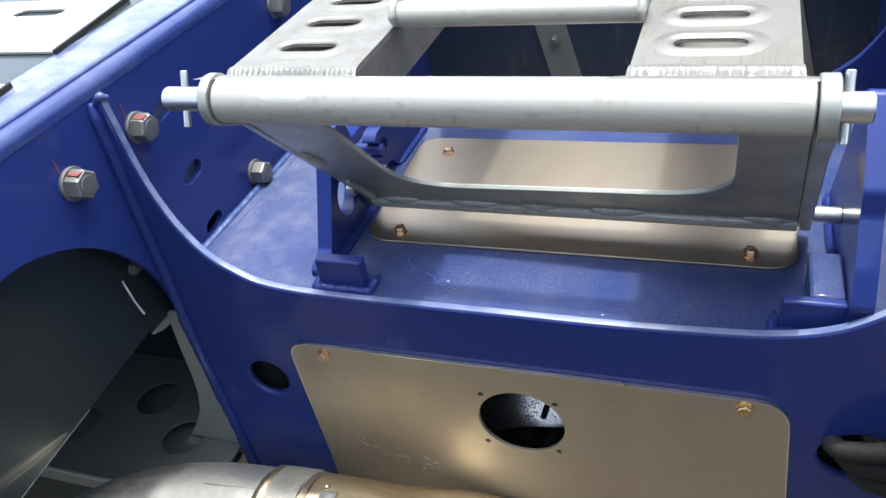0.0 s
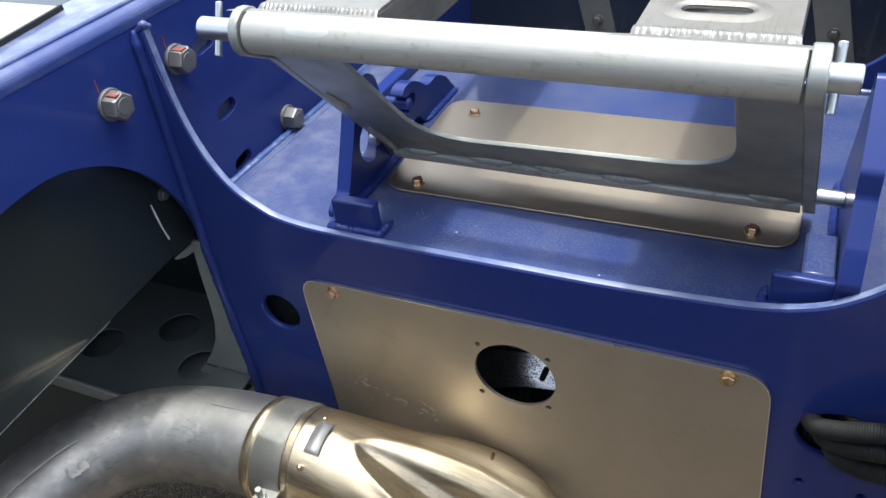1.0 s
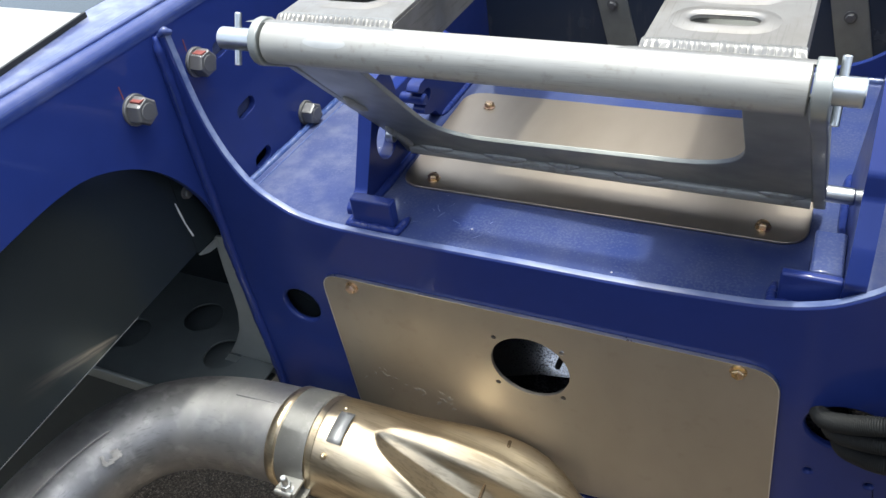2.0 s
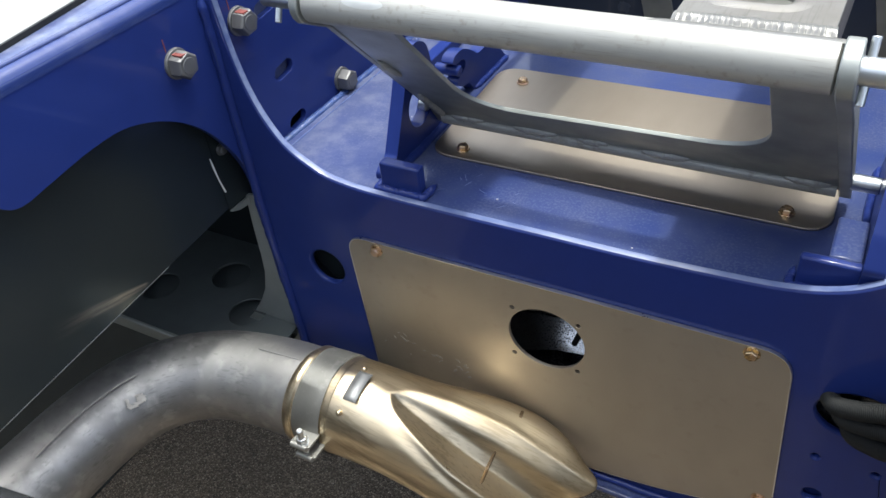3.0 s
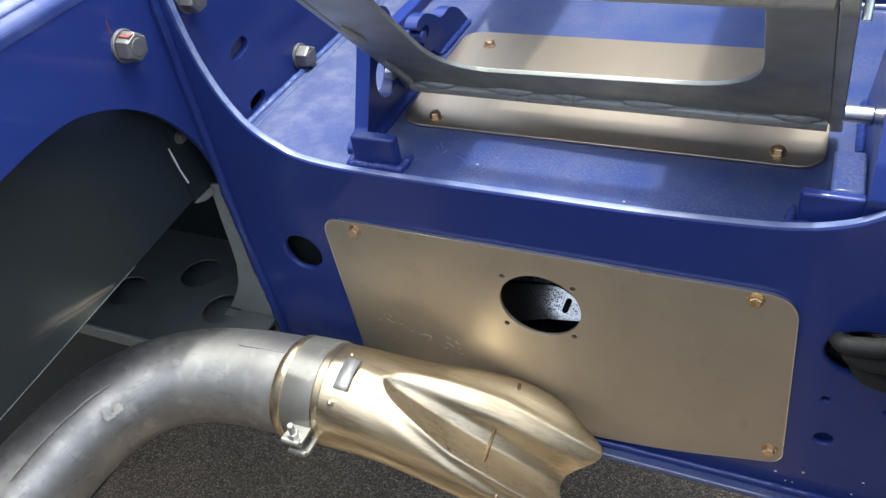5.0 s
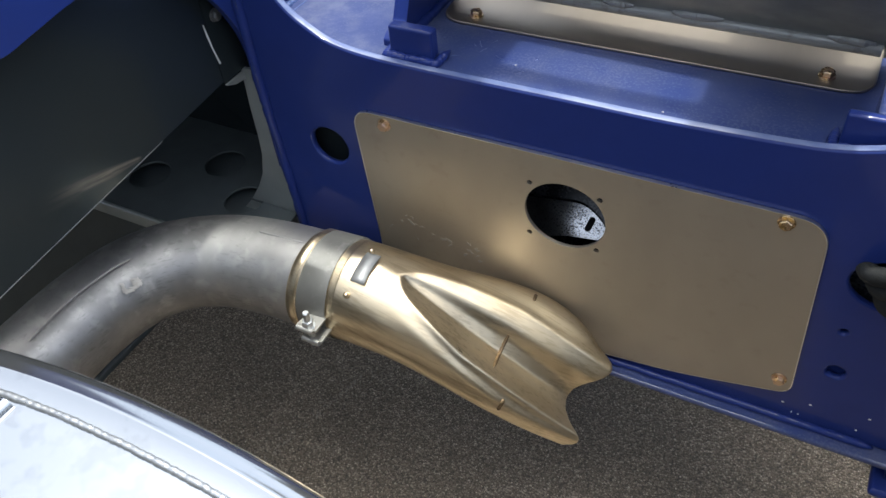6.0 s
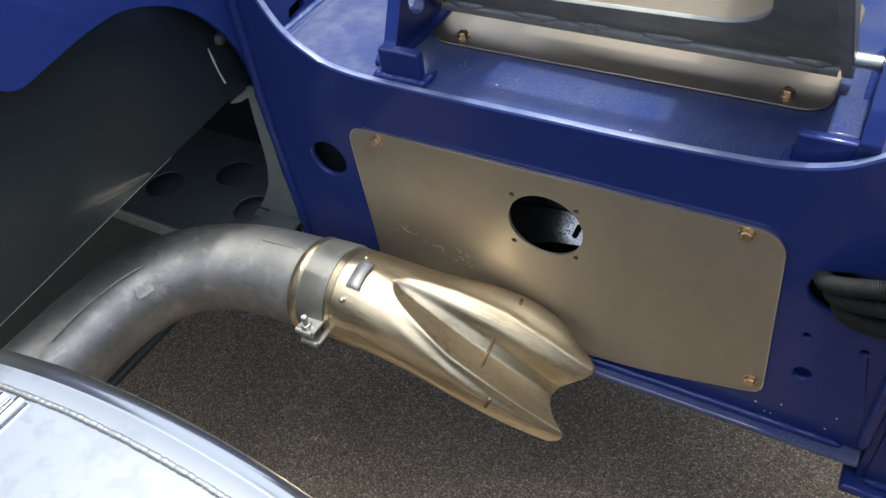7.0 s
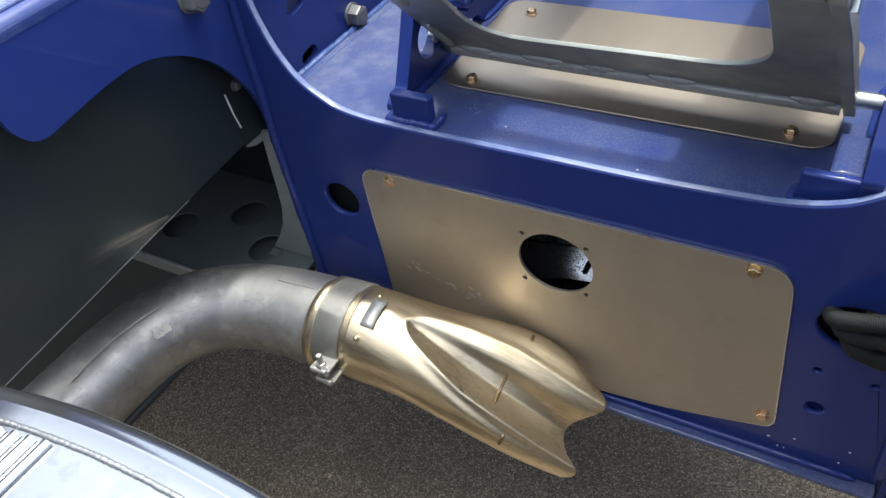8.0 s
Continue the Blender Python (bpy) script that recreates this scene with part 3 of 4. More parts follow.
# added dark sheet that keeps the conduit hole in shade
part("conduit_shade_sheet", box_bm((0.305, 0.03, 0.45), (0.449, 0.034, 0.81)), BLACK, chassis)
part("tapping_plate", box_bm((0.325, 0.0125, 0.505), (0.43, 0.018, 0.615)), BLUE, chassis)
# added dark sheet behind the small round hole, standing for shade
part("hole_shade_sheet", box_bm((-0.43, 0.03, 0.45), (-0.305, 0.034, 0.81)), DARK, chassis)
part("weld_bead", weld_bm([(-0.42, -0.003, 0.411), (0.425, -0.003, 0.411)], 0.0055, 18, 0.02), BLUE, chassis)

# side rails
arch = [(-0.90, 1.03), (-0.72, 0.99), (-0.56, 0.985), (-0.43, 1.03), (-0.385, 1.055), (-0.360, 1.035), (-0.352, 1.005), (-0.338, 0.984), (-0.318, 0.976), (-0.281, 0.980), (-0.217, 0.987), (-0.162, 0.984), (-0.103, 0.959), (-0.055, 0.918), (-0.018, 0.860), (0.000, 0.800), (0.003, 0.70), (0.004, 0.60)]
for side, name in ((-1, "left"), (1, "right")):
    rail = part("side_rail", sheet_bm(
        [(-0.90, RAIL_TOP)] + [(q.x, q.y) for q in arc_path([(y, z, 0) for y, z in arch], 4)] + ([] if side < 0 else [(0.004, 0.345), (0.12, 0.345), (0.12, 0.60)]) + [(1.6, 0.60)] + [(1.6, RAIL_TOP)],
        [] if side > 0 else [slot(0.117, 0.925, 0.042, 0.021, radians(8)), slot(0.1225, 0.840, 0.040, 0.020, radians(8)), slot(0.108, 1.024, 0.044, 0.021, radians(8))],
        0.010, Matrix.Translation((-WEB_X - 0.010 if side < 0 else WEB_X, 0, 0)) @ YZ), BLUE, chassis, bevel=0.0012)
    # top flange with a rounded fold: outwards on the left, inwards on the right
    # the right fold is unseen, turned in to shade the shelf
    reach = 0.105 if side < 0 else 0.062
    bm = bmesh.new()
    sec = [(0.0, -0.02)] + [(0.014 - 0.014 * math.cos(radians(90 * k / 8)), -0.014 + 0.014 * math.sin(radians(90 * k / 8))) for k in range(9)] + [(reach, 0.0), (reach, -0.010), (0.012, -0.010), (0.010, -0.02)]
    ends = []
    for y in (-0.90, 1.6):
        ends.append([bm.verts.new((-WEB_X + 0.001 - u if side < 0 else WEB_X + 0.010 - u, y, RAIL_TOP + 0.008 + w)) for u, w in sec])
    for k in range(len(sec)):
        bm.faces.new((ends[0][k], ends[0][(k + 1) % len(sec)], ends[1][(k + 1) % len(sec)], ends[1][k]))
    bm.faces.new(ends[0]), bm.faces.new(ends[1][::-1])
    part("top_flange", bm, BLUE_FLANGE, rail, "dusty blue folded flange with sky sheen in its colour")
    if side < 0:
        part("weld_bead", weld_bm([(-WEB_X - 0.017, y, RAIL_TOP + 0.009) for y in np.linspace(-0.85, 1.5, 60)], 0.0035, 9, 0.04), BLUE_FLANGE, rail)

# unseen plate added to keep the sun off the ground at right
part("shade_flange", box_bm((0.4655, -0.90, 1.0855), (0.600, 1.6, 1.0955)), BLUE_FLANGE, chassis, bevel=0.002)
part("rail_liner", box_bm((-0.474, 0.075, 0.895), (-0.4665, 0.16, 1.06)), BLUE_DUSTY_SUNLIT, chassis)
# tall bolts through the left rail, marked with red paint
for y, z, spin in ((-0.067, 1.021, 0.35), (0.052, 1.026, 0.1), (0.243, 0.848, 0.5), (0.412, 1.041, 0.2)):
    b = hex_bolt(chassis, (-WEB_X, y, z), (1, 0, 0), 0.031, 0.018, 0.0195, 0.004, BOLT_STEEL, spin=spin, label="dull steel hex bolt head")
    if z > 1.0:
        part("paint_mark", box_bm((-WEB_X, y - 0.0105, z + 0.019), (-WEB_X + 0.0006, y - 0.0093, z + 0.035)), RED, b, "red paint witness mark")
        part("paint_mark", box_bm((-WEB_X + 0.006, y - 0.008, z + 0.0140), (-WEB_X + 0.021, y + 0.002, z + 0.0159)), RED, b)

# latch brackets on the shelf
for side in (-1, 1):
    x0 = -0.211 if side < 0 else 0.305
    blk = part("stop_block", box_bm((x0 - 0.030, 0.019, SHELF_Z + 0.004), (x0 + 0.030, 0.036 if side < 0 else 0.031, SHELF_Z + (0.042 if side < 0 else 0.0425))), BLUE, chassis, bevel=0.003)
    part("weld_bead", weld_bm([(x0 - 0.034, 0.05, SHELF_Z + 0.003), (x0 - 0.035, 0.016, SHELF_Z + 0.003), (x0 + 0.035, 0.016, SHELF_Z + 0.003), (x0 + 0.036, 0.05, SHELF_Z + 0.003)], 0.006, 11), BLUE, blk)
    if side < 0:
        px, cradle = -0.262, [circle(0.137, 0.892, 0.029, 36)]
        hook = rounded([(0.0385, SHELF_Z), (0.0385, 0.838), (0.046, 0.8445), (0.064, 0.848), (0.102, 0.925), (0.126, 0.978), (0.146, 0.984), (0.172, 0.972), (0.186, 0.91), (0.198, 0.866), (0.225, SHELF_Z)], [0, 0.003, 0.004, 0.016, 0.02, 0.012, 0.01, 0.02, 0.02, 0.012, 0])
        thick = 0.020
    else:
        px, cradle = 0.333, []
        hook = rounded([(0.0125, SHELF_Z), (0.0125, 0.866), (0.006, 0.880), (0.022, 0.913), (0.050, 0.955), (0.054, 0.980), (0.120, 1.047), (0.135, 1.043), (0.28, SHELF_Z)], [0, 0.003, 0.005, 0.005, 0.004, 0.005, 0.005, 0.006, 0], 5)
        thick = 0.0205
        part("stop_bar", box_bm((0.301, 0.0315, SHELF_Z + 0.0005), (0.3325, 0.104, SHELF_Z + 0.0425)), BLUE_DUSTY_SUNLIT, chassis, bevel=0.003)
    hk = part("latch_plate", sheet_bm(hook, cradle, thick, Matrix.Translation((px, 0, 0)) @ YZ), BLUE, chassis, bevel=0.003)
    inner_x = px + thick + 0.002 if side < 0 else px - 0.002
    part("weld_bead", weld_bm([(inner_x, y, SHELF_Z + 0.002) for y in np.linspace(0.05, 0.225 if side < 0 else 0.28, 20)], 0.0065, 13, 0.012), BLUE, hk)
    if side < 0:
        cx_ = -0.268
        claw = rounded([(0.430, SHELF_Z), (0.395, 0.868), (0.365, 0.884), (0.328, 0.881), (0.306, 0.899), (0.280, 0.912), (0.256, 0.911), (0.247, 0.901), (0.260, 0.895), (0.280, 0.896), (0.289, 0.886), (0.280, 0.875), (0.264, 0.873), (0.256, 0.862), (0.272, 0.853), (0.292, 0.850), (0.310, SHELF_Z)], [0, 0.012, 0.012, 0.012, 0.012, 0.012, 0.008, 0.005, 0.008, 0.008, 0.008, 0.008, 0.008, 0.006, 0.008, 0.006, 0])
        cl_ = part("claw_plate", sheet_bm(claw, [], 0.020, Matrix.Translation((cx_, 0, 0)) @ YZ), BLUE, chassis, bevel=0.002)
        part("pivot_boss", bar((cx_ - 0.018, 0.262, 0.884), (cx_ + 0.024, 0.262, 0.884), 0.0085, 20, 0.002), BLUE, cl_)
        part("weld_bead", weld_bm([(cx_ + 0.022, y, SHELF_Z + 0.002) for y in np.linspace(0.31, 0.43, 12)], 0.005, 14), BLUE, cl_)
        part("guide_bar", box_bm((-0.366, 0.31, SHELF_Z), (-0.343, 0.50, SHELF_Z + 0.020)), BLUE, chassis, bevel=0.002)

# right-hand rail foot
part("rail_foot", box_bm((0.440, -0.020, 0.330), (0.600, 0.12, 0.3445)), BLUE, chassis, bevel=0.005)
part("post_flange", box_bm((0.4655, 0.002, 0.345), (0.600, 0.012, 0.95)), BLUE, chassis, bevel=0.002)
part("weld_bead", weld_bm([(0.463, -0.001, 0.349), (0.60, -0.001, 0.349)], 0.006, 17, 0.02), BLUE, chassis)

# ---- access panels ----
front_panel = thing("front_access_panel", (0, -0.002, 0.43), "tan-tinted stainless access panel bolted to the blue cross plate", "panel")
panel_outline = rounded([(-0.299, 0.753), (-0.284, 0.424), (0.04, 0.421), (0.164, 0.433), (0.3125, 0.468), (0.2945, 0.753)], [0.030, 0.02, 0.01, 0.05, 0.018, 0.036], 8)
panel_holes = [circle(0.0015, 0.665, 0.0535, 40, 0.0510)] + [circle(sx * 0.0455, 0.664 + sz * 0.042, 0.0035, 12) for sx in (-1, 1) for sz in (-1, 1)]
part("panel_sheet", sheet_bm(panel_outline, panel_holes, 0.005, Matrix.Translation((0, -0.0056, 0)) @ XZ), STAINLESS, front_panel, bevel=0.0009)
# a paler rim carries the edge's sky reflection in its colour
rim = bmesh.new()
loops_ = [[rim.verts.new((x * k, y, 0.59 + (z - 0.59) * k)) for x, z in panel_outline] for y, k in ((-0.0058, 0.9975), (-0.0059, 1.0015), (-0.0008, 1.0015))]
for a, b in zip(loops_, loops_[1:]):
    for k in range(len(a)):
        rim.faces.new((a[k], a[(k + 1) % len(a)], b[(k + 1) % len(a)], b[k]))
part("panel_edge", rim, EDGE_SHEEN, front_panel, "panel edge, paler to paint its sky reflection")
for x, z, s in ((-0.250, 0.740, 0.2), (0.251, 0.743, 0.5), (0.295, 0.490, 0.9)):
    hex_bolt(front_panel, (x, -0.0056, z), (0, -1, 0), 0.013, 0.006, 0.0095, 0.0016, YELLOW_ZINC, spin=s, label="yellow zinc hex bolt")

top_panel = thing("top_access_panel", (0.03, 0.26, SHELF_Z), "tan-tinted stainless cover plate bolted flat on the blue shelf", "panel")
part("panel_sheet", sheet_bm(rounded([(-0.226, 0.118), (0.296, 0.121), (0.296, 0.393), (-0.234, 0.388)], 0.034, 8), [], 0.003, Matrix.Translation((0, 0, SHELF_Z + 0.0006))), STAINLESS_TOP, top_panel, bevel=0.0006)
for x, y, s in ((-0.181, 0.140, 0.3), (0.246, 0.144, 0.0), (-0.182, 0.347, 0.6), (0.246, 0.352, 0.2)):
    hex_bolt(top_panel, (x, y, SHELF_Z + 0.0036), (0, 0, 1), 0.013, 0.006, 0.0095, 0.0016, YELLOW_ZINC, spin=s, label="yellow zinc hex bolt")

# ---- tilting step frame ----
TY, TZ, TR = -0.062, 1.122, 0.0212
step = thing("tilt_step_frame", (0.02, TY, TZ), "bare welded aluminium step frame hinged on a round cross tube", "step frame")
ftube = part("hinge_tube", tube_bm([(-0.2285, TY, TZ), (-0.2272, TY, TZ), (0.2712, TY, TZ), (0.2725, TY, TZ)], [TR - 0.002, TR, TR, TR - 0.002], 40), ALU, step)
flat = bmesh.new()
rings_ = []
for r in (0.0, 0.35, 0.7, 1.0):
    lift = TR + 0.0003 * (1 - r * r)
    rings_.append([flat.verts.new((-0.153 + 0.024 * r * math.cos(2 * math.pi * k / 28), TY + lift * math.sin(-0.95 + 0.26 * r * math.sin(2 * math.pi * k / 28)), TZ + lift * math.cos(-0.95 + 0.26 * r * math.sin(2 * math.pi * k / 28)))) for k in range(28 if r else 1)])
for k in range(28):
    flat.faces.new((rings_[0][0], rings_[1][k], rings_[1][(k + 1) % 28]))
    for a, b in zip(rings_[1:], rings_[2:]):
        flat.faces.new((a[k], b[k], b[(k + 1) % 28], a[(k + 1) % 28]))
part("worn_flat", flat, ALU_FLAT, ftube, "smooth worn flat on the tube")
plane_m = Matrix(((1, 0, 0, 0), (0, 0.678, -0.735, TY), (0, -0.735, -0.678, TZ), (0, 0, 0, 1)))  # x along the tube, y down the bracket
L = 0.354
cut = rounded([(-0.150, 0.012), (0.2225, 0.012), (0.2225, 0.250), (-0.152, 0.272)], [0.004, 0.004, 0.085, 0.075], 10)
part("bracket_plate", sheet_bm([(-0.230, 0.010), (0.2738, 0.010), (0.2935, L), (-0.230, L)], [cut], 0.006, plane_m), ALU_DULL, step, "dull grey aluminium bracket plate", bevel=0.001)
bot = plane_m @ Vector((0, L - 0.009, 0.008))
rod = part("lower_rod", bar((-0.222, bot.y, bot.z), (0.2915, bot.y, bot.z), 0.0085, 20), ALU, step)
up_edge = plane_m @ Vector((0, L - 0.019, 0.0065))
for x, l in ((-0.207, 0.05), (-0.11, 0.06), (-0.02, 0.04), (0.065, 0.06), (0.235, 0.05)):
    part("weld_bead", weld_bm([(x, up_edge.y, up_edge.z), (x + l, up_edge.y, up_edge.z)], 0.006, int(x * 100) + 40, 0.006), ALU, rod)
for (xa, sa), (xb, sb) in (((-0.222, 0.142), (-0.213, 0.186)), ((-0.221, 0.255), (-0.217, 0.335))):
    part("weld_bead", weld_bm([plane_m @ Vector((xa, sa, 0.0075)), plane_m @ Vector((xb, sb, 0.0075))], 0.0050, int(sa * 100) + 70, 0.009), ALU, step)


def side_arm(x0, t, front, lean=0.0):
    """The swinging arm: an eye round the hinge pin, a strap down to the lower rod."""
    eye = [(0.0245 * math.sin(radians(d)), -0.0245 * math.cos(radians(d))) for d in range(-100, 101, 20)]
    strap = [(front, 0.05 if front < 0.01 else 0.09), (front - 0.004, L - 0.03), (0.010, L + 0.014), (-0.010, L + 0.014), (-0.014, L - 0.03), (-0.018, 0.09)]
    mm = plane_m @ Matrix(((0, 0, 1, 0), (0, 1, 0, 0), (1, 0, 0, 0), (0, 0, 0, 1)))
    bm = sheet_bm(eye + strap, [], t, Matrix.Translation((x0, 0, 0)) @ mm)
    for v in bm.verts:
        v.co.x += lean * max(0.0, (TZ - v.co.z) / 0.26)
    return bm


part("side_arm", side_arm(-0.2405, 0.010, 0.0075), ALU_DULL, step, bevel=0.0015)
part("side_arm", side_arm(0.2737, 0.0138, 0.013, 0.0195), ALU_DULL, step, bevel=0.0015)
for a, b in (((-0.290, TY, TZ), (-0.236, TY, TZ)), ((0.2850, TY, TZ), (0.3105, TY, TZ))):
    pin = part("hinge_pin", bar(a, b, 0.0115, 24, 0.0012), ZINC, step, "zinc plated steel pin")
    mx = -0.270 if a[0] < 0 else 0.2935
    part("cotter", bar((mx, TY - 0.011, TZ - 0.024), (mx, TY + 0.011, TZ + 0.024), 0.0036, 12, 0.0008), ZINC, pin)
pin_at = plane_m @ Vector((0, 0.322, 0.001))
part("lower_pin", bar((0.304, pin_at.y, pin_at.z), (0.3335, pin_at.y, pin_at.z), 0.0095, 20, 0.0012), ZINC, step, "zinc plated steel pin")
part("lower_pin", bar((-0.252, pin_at.y, pin_at.z), (-0.2405, pin_at.y, pin_at.z), 0.0095, 20, 0.0012), ZINC, step, "zinc plated steel pin")

TREAD_Z = 1.141


def weld_pad(x0, x1, seed):
    """A broad fillet between tube and tread in overlapping scales, running out past the tread's corners."""
    bm = bmesh.new()
    nx, ny = 300, 16
    rows = []
    for i in range(nx + 1):
        u = i / nx
        edge = min(1.0, min(u, 1 - u) / 0.07)
        swell = math.sqrt(max(0.0, 1 - (1 - edge) ** 2))
        row = []
        for j in range(ny + 1):
            v = j / ny
            x = x0 + (x1 - x0) * u + (u - 0.5) * 0.044 * (1 - v) ** 2.5
            y = TY - 0.002 + 0.0014 * noise.noise((x * 110, seed + 9, 0)) + (0.035 + 0.0016 * noise.noise((x * 130, seed, 0)) - 0.004 * (1 - swell)) * v
            dy = y - TY
            base = max(TZ + math.sqrt(max(0.0, TR * TR - dy * dy)), TREAD_Z - 0.016 * max(0.0, (0.024 - dy) / 0.015) if dy > 0.012 else 0.0)
            k = (x - x0) * 190 + 1.8 * (v - 0.55) ** 2 + 0.6 * noise.noise((x * 40, seed, 4))
            scale_ = (k % 1.0) ** 1.6
            mid = math.exp(-((v - 0.62) / 0.22) ** 2)
            h = (0.0008 + 0.0024 * mid * scale_ + 0.0016 * mid * noise.noise((x * 150, y * 90, seed)) + 0.0004 * noise.noise((x * 300, y * 300, seed))) * math.sin(math.pi * v) ** 0.6 * (0.15 + 0.85 * swell)
            row.append(bm.verts.new((x, y, base - 0.0002 + h)))
        rows.append(row)
    for a, b in zip(rows, rows[1:]):
        for j in range(ny):
            bm.faces.new((a[j], b[j], b[j + 1], a[j + 1]))
    return bm


def tread(x0, x1, seed):
    """A channel-shaped tread with pressed slots whose rims stand up."""
    slots = [(0.011 + 0.0605 * k) for k in range(10)]
    xc = (x0 + x1) / 2 - 0.005
    top = sheet_bm(rounded([(x0, TY + 0.024), (x1, TY + 0.024), (x1, 0.66), (x0, 0.66)], 0.004, 3), [slot(xc, y, 0.058, 0.020) for y in slots], 0.004, Matrix.Translation((0, 0, TREAD_Z - 0.004)))
    t = part("tread_plate", top, ALU_TREAD, step, "brushed aluminium tread with pressed slots", bevel=0.0008)
    for y in slots:
        bm = bmesh.new()
        loops = []
        for off, h in ((-0.0002, -0.003), (0.0006, 0.0006), (0.0035, 0.0020), (0.007, 0.0021), (0.012, 0.0010), (0.017, 0.0001)):
            loops.append([bm.verts.new((px, py, TREAD_Z + h)) for px, py in slot(xc, y, 0.058 + 2 * off, 0.020 + 2 * off)])
        for a, b in zip(loops, loops[1:]):
            for k in range(len(a)):
                bm.faces.new((a[k], a[(k + 1) % len(a)], b[(k + 1) % len(a)], b[k]))
        part("slot_rim", bm, ALU_TREAD, t, angle=80)
    for x in (x0, x1 - 0.004):
        fl = rounded([(TY + 0.026, TREAD_Z - 0.0045), (0.66, TREAD_Z - 0.0045), (0.66, TREAD_Z - 0.055), (TY + 0.06, TREAD_Z - 0.055)], [0.0, 0.0, 0.005, 0.03], 5)
        part("tread_side", sheet_bm(fl, [], 0.004, Matrix.Translation((x, 0, 0)) @ YZ), ALU_TREAD, t, bevel=0.0008)
    # added bottom that stops sun spots falling through the slots
    part("tread_sun_stop", box_bm((x0 + 0.0045, TY + 0.065, TREAD_Z - 0.054), (x1 - 0.0045, 0.655, TREAD_Z - 0.051)), ALU_DULL, t)
    part("weld_bead", weld_pad(x0 - 0.001, x1 + 0.001, seed), WELD_ALU, t, "broad dressed weld", angle=85)


tread(-0.230, -0.100, 21)
tread(0.138, 0.264, 22)
rear = part("rear_tube", bar((-0.0995, 0.070, TREAD_Z + 0.008), (0.1375, 0.070, TREAD_Z + 0.008), 0.0125, 24), ALU, step)
for x in (-0.0985, 0.1365):
    part("weld_bead", weld_bm([(x, 0.070 + 0.0135 * math.cos(a), TREAD_Z + 0.008 + 0.0135 * math.sin(a)) for a in np.linspace(-0.6, 3.7, 14)], 0.004, 61, 0.005), ALU, rear)

# ---- exhaust ----
exhaust = thing("exhaust_pipe", (-0.4, -0.13, 0.47), "grey steel exhaust elbow clamped to a straw-coloured fishtail tip", "exhaust")
PR = 0.0705
cl = [(-0.262, -0.122, 0.535), (-0.33, -0.127, 0.535), (-0.40, -0.133, 0.535), (-0.469, -0.151, 0.5365), (-0.530, -0.190, 0.5375), (-0.568, -0.249, 0.5375), (-0.5822, -0.320, 0.5375), (-0.5842, -0.40, 0.5375), (-0.5842, -0.50, 0.5375), (-0.5842, -0.62, 0.5375)]
elbow = part("elbow_pipe", tube_bm(arc_path(cl, 6), [PR - 0.0035 * min(1, max(0, (i - 8) / 14)) for i in range(55)], 56), PIPE, exhaust, "mandrel bent grey steel pipe", angle=60)
part("weld_seam", weld_bm([Vector(p) + Vector((0, 0.0, PR - 0.0006)) for p in arc_path(cl[:3], 4)], 0.0016, 31, 0.003), PIPE, elbow)

part("crease", tube_bm(arc_path([(-0.5570, -0.412, 0.6008), (-0.5598, -0.365, 0.6016), (-0.5590, -0.329, 0.6016), (-0.5545, -0.300, 0.6016), (-0.5480, -0.272, 0.6020), (-0.5370, -0.246, 0.6025)], 8), [0.0004] + [0.0016] * 38 + [0.0010, 0.0004], 10), SCUFF, elbow, "sharp bright crease along the bend")
# fishtail tip: a round sleeve that flattens, with a deep groove pressed into its upper face
A0, A1 = Vector((-0.255, -0.1225, 0.535)), Vector((0.086, -0.087, 0.408))
W0, W1 = Vector((0, -1, 0)), Vector((-0.10, -0.80, -0.58)).normalized()
STATIONS = (0, 0.1, 0.25, 0.45, 0.62, 0.75, 0.87, 1.0)
LOWER_HALF = np.polyfit(STATIONS, (0.072, 0.073, 0.075, 0.0785, 0.0785, 0.0755, 0.072, 0.066), 5)
UPPER_HALF = np.polyfit(STATIONS, (0.072, 0.072, 0.077, 0.090, 0.100, 0.099, 0.090, 0.070), 5)
HALF_HEIGHT = np.polyfit((0, 0.1, 0.25, 0.5, 0.75, 1.0), (0.072, 0.072, 0.066, 0.050, 0.035, 0.021), 4)
# the open end: two rounded lobes with a scoop between them
END_ACROSS = (-0.072, -0.068, -0.062, -0.055, -0.049, -0.039, -0.026, -0.010, 0.006, 0.020, 0.034, 0.042, 0.048, 0.055, 0.061, 0.066)
END_BACK = (0.022, 0.012, 0.006, 0.004, 0.005, 0.012, 0.025, 0.038, 0.041, 0.037, 0.024, 0.010, 0.004, 0.006, 0.012, 0.022)
# the groove's section from the upper crest to the lower one
GROOVE_ACROSS = (-1.0, -0.86, -0.62, -0.54, -0.30, -0.10, 0.03, 0.12, 0.50, 0.60, 0.90, 1.0)
GROOVE_DEPTH = (0.0, 0.05, 0.20, 0.30, 0.76, 0.92, 1.0, 0.97, 0.62, 0.48, 0.10, 0.0)


def spread(x, xs, ys, d):
    """A table read with its corners rounded off."""
    return sum(float(np.interp(x + k * d, xs, ys)) for k in (-2, -1, 0, 1, 2)) / 5


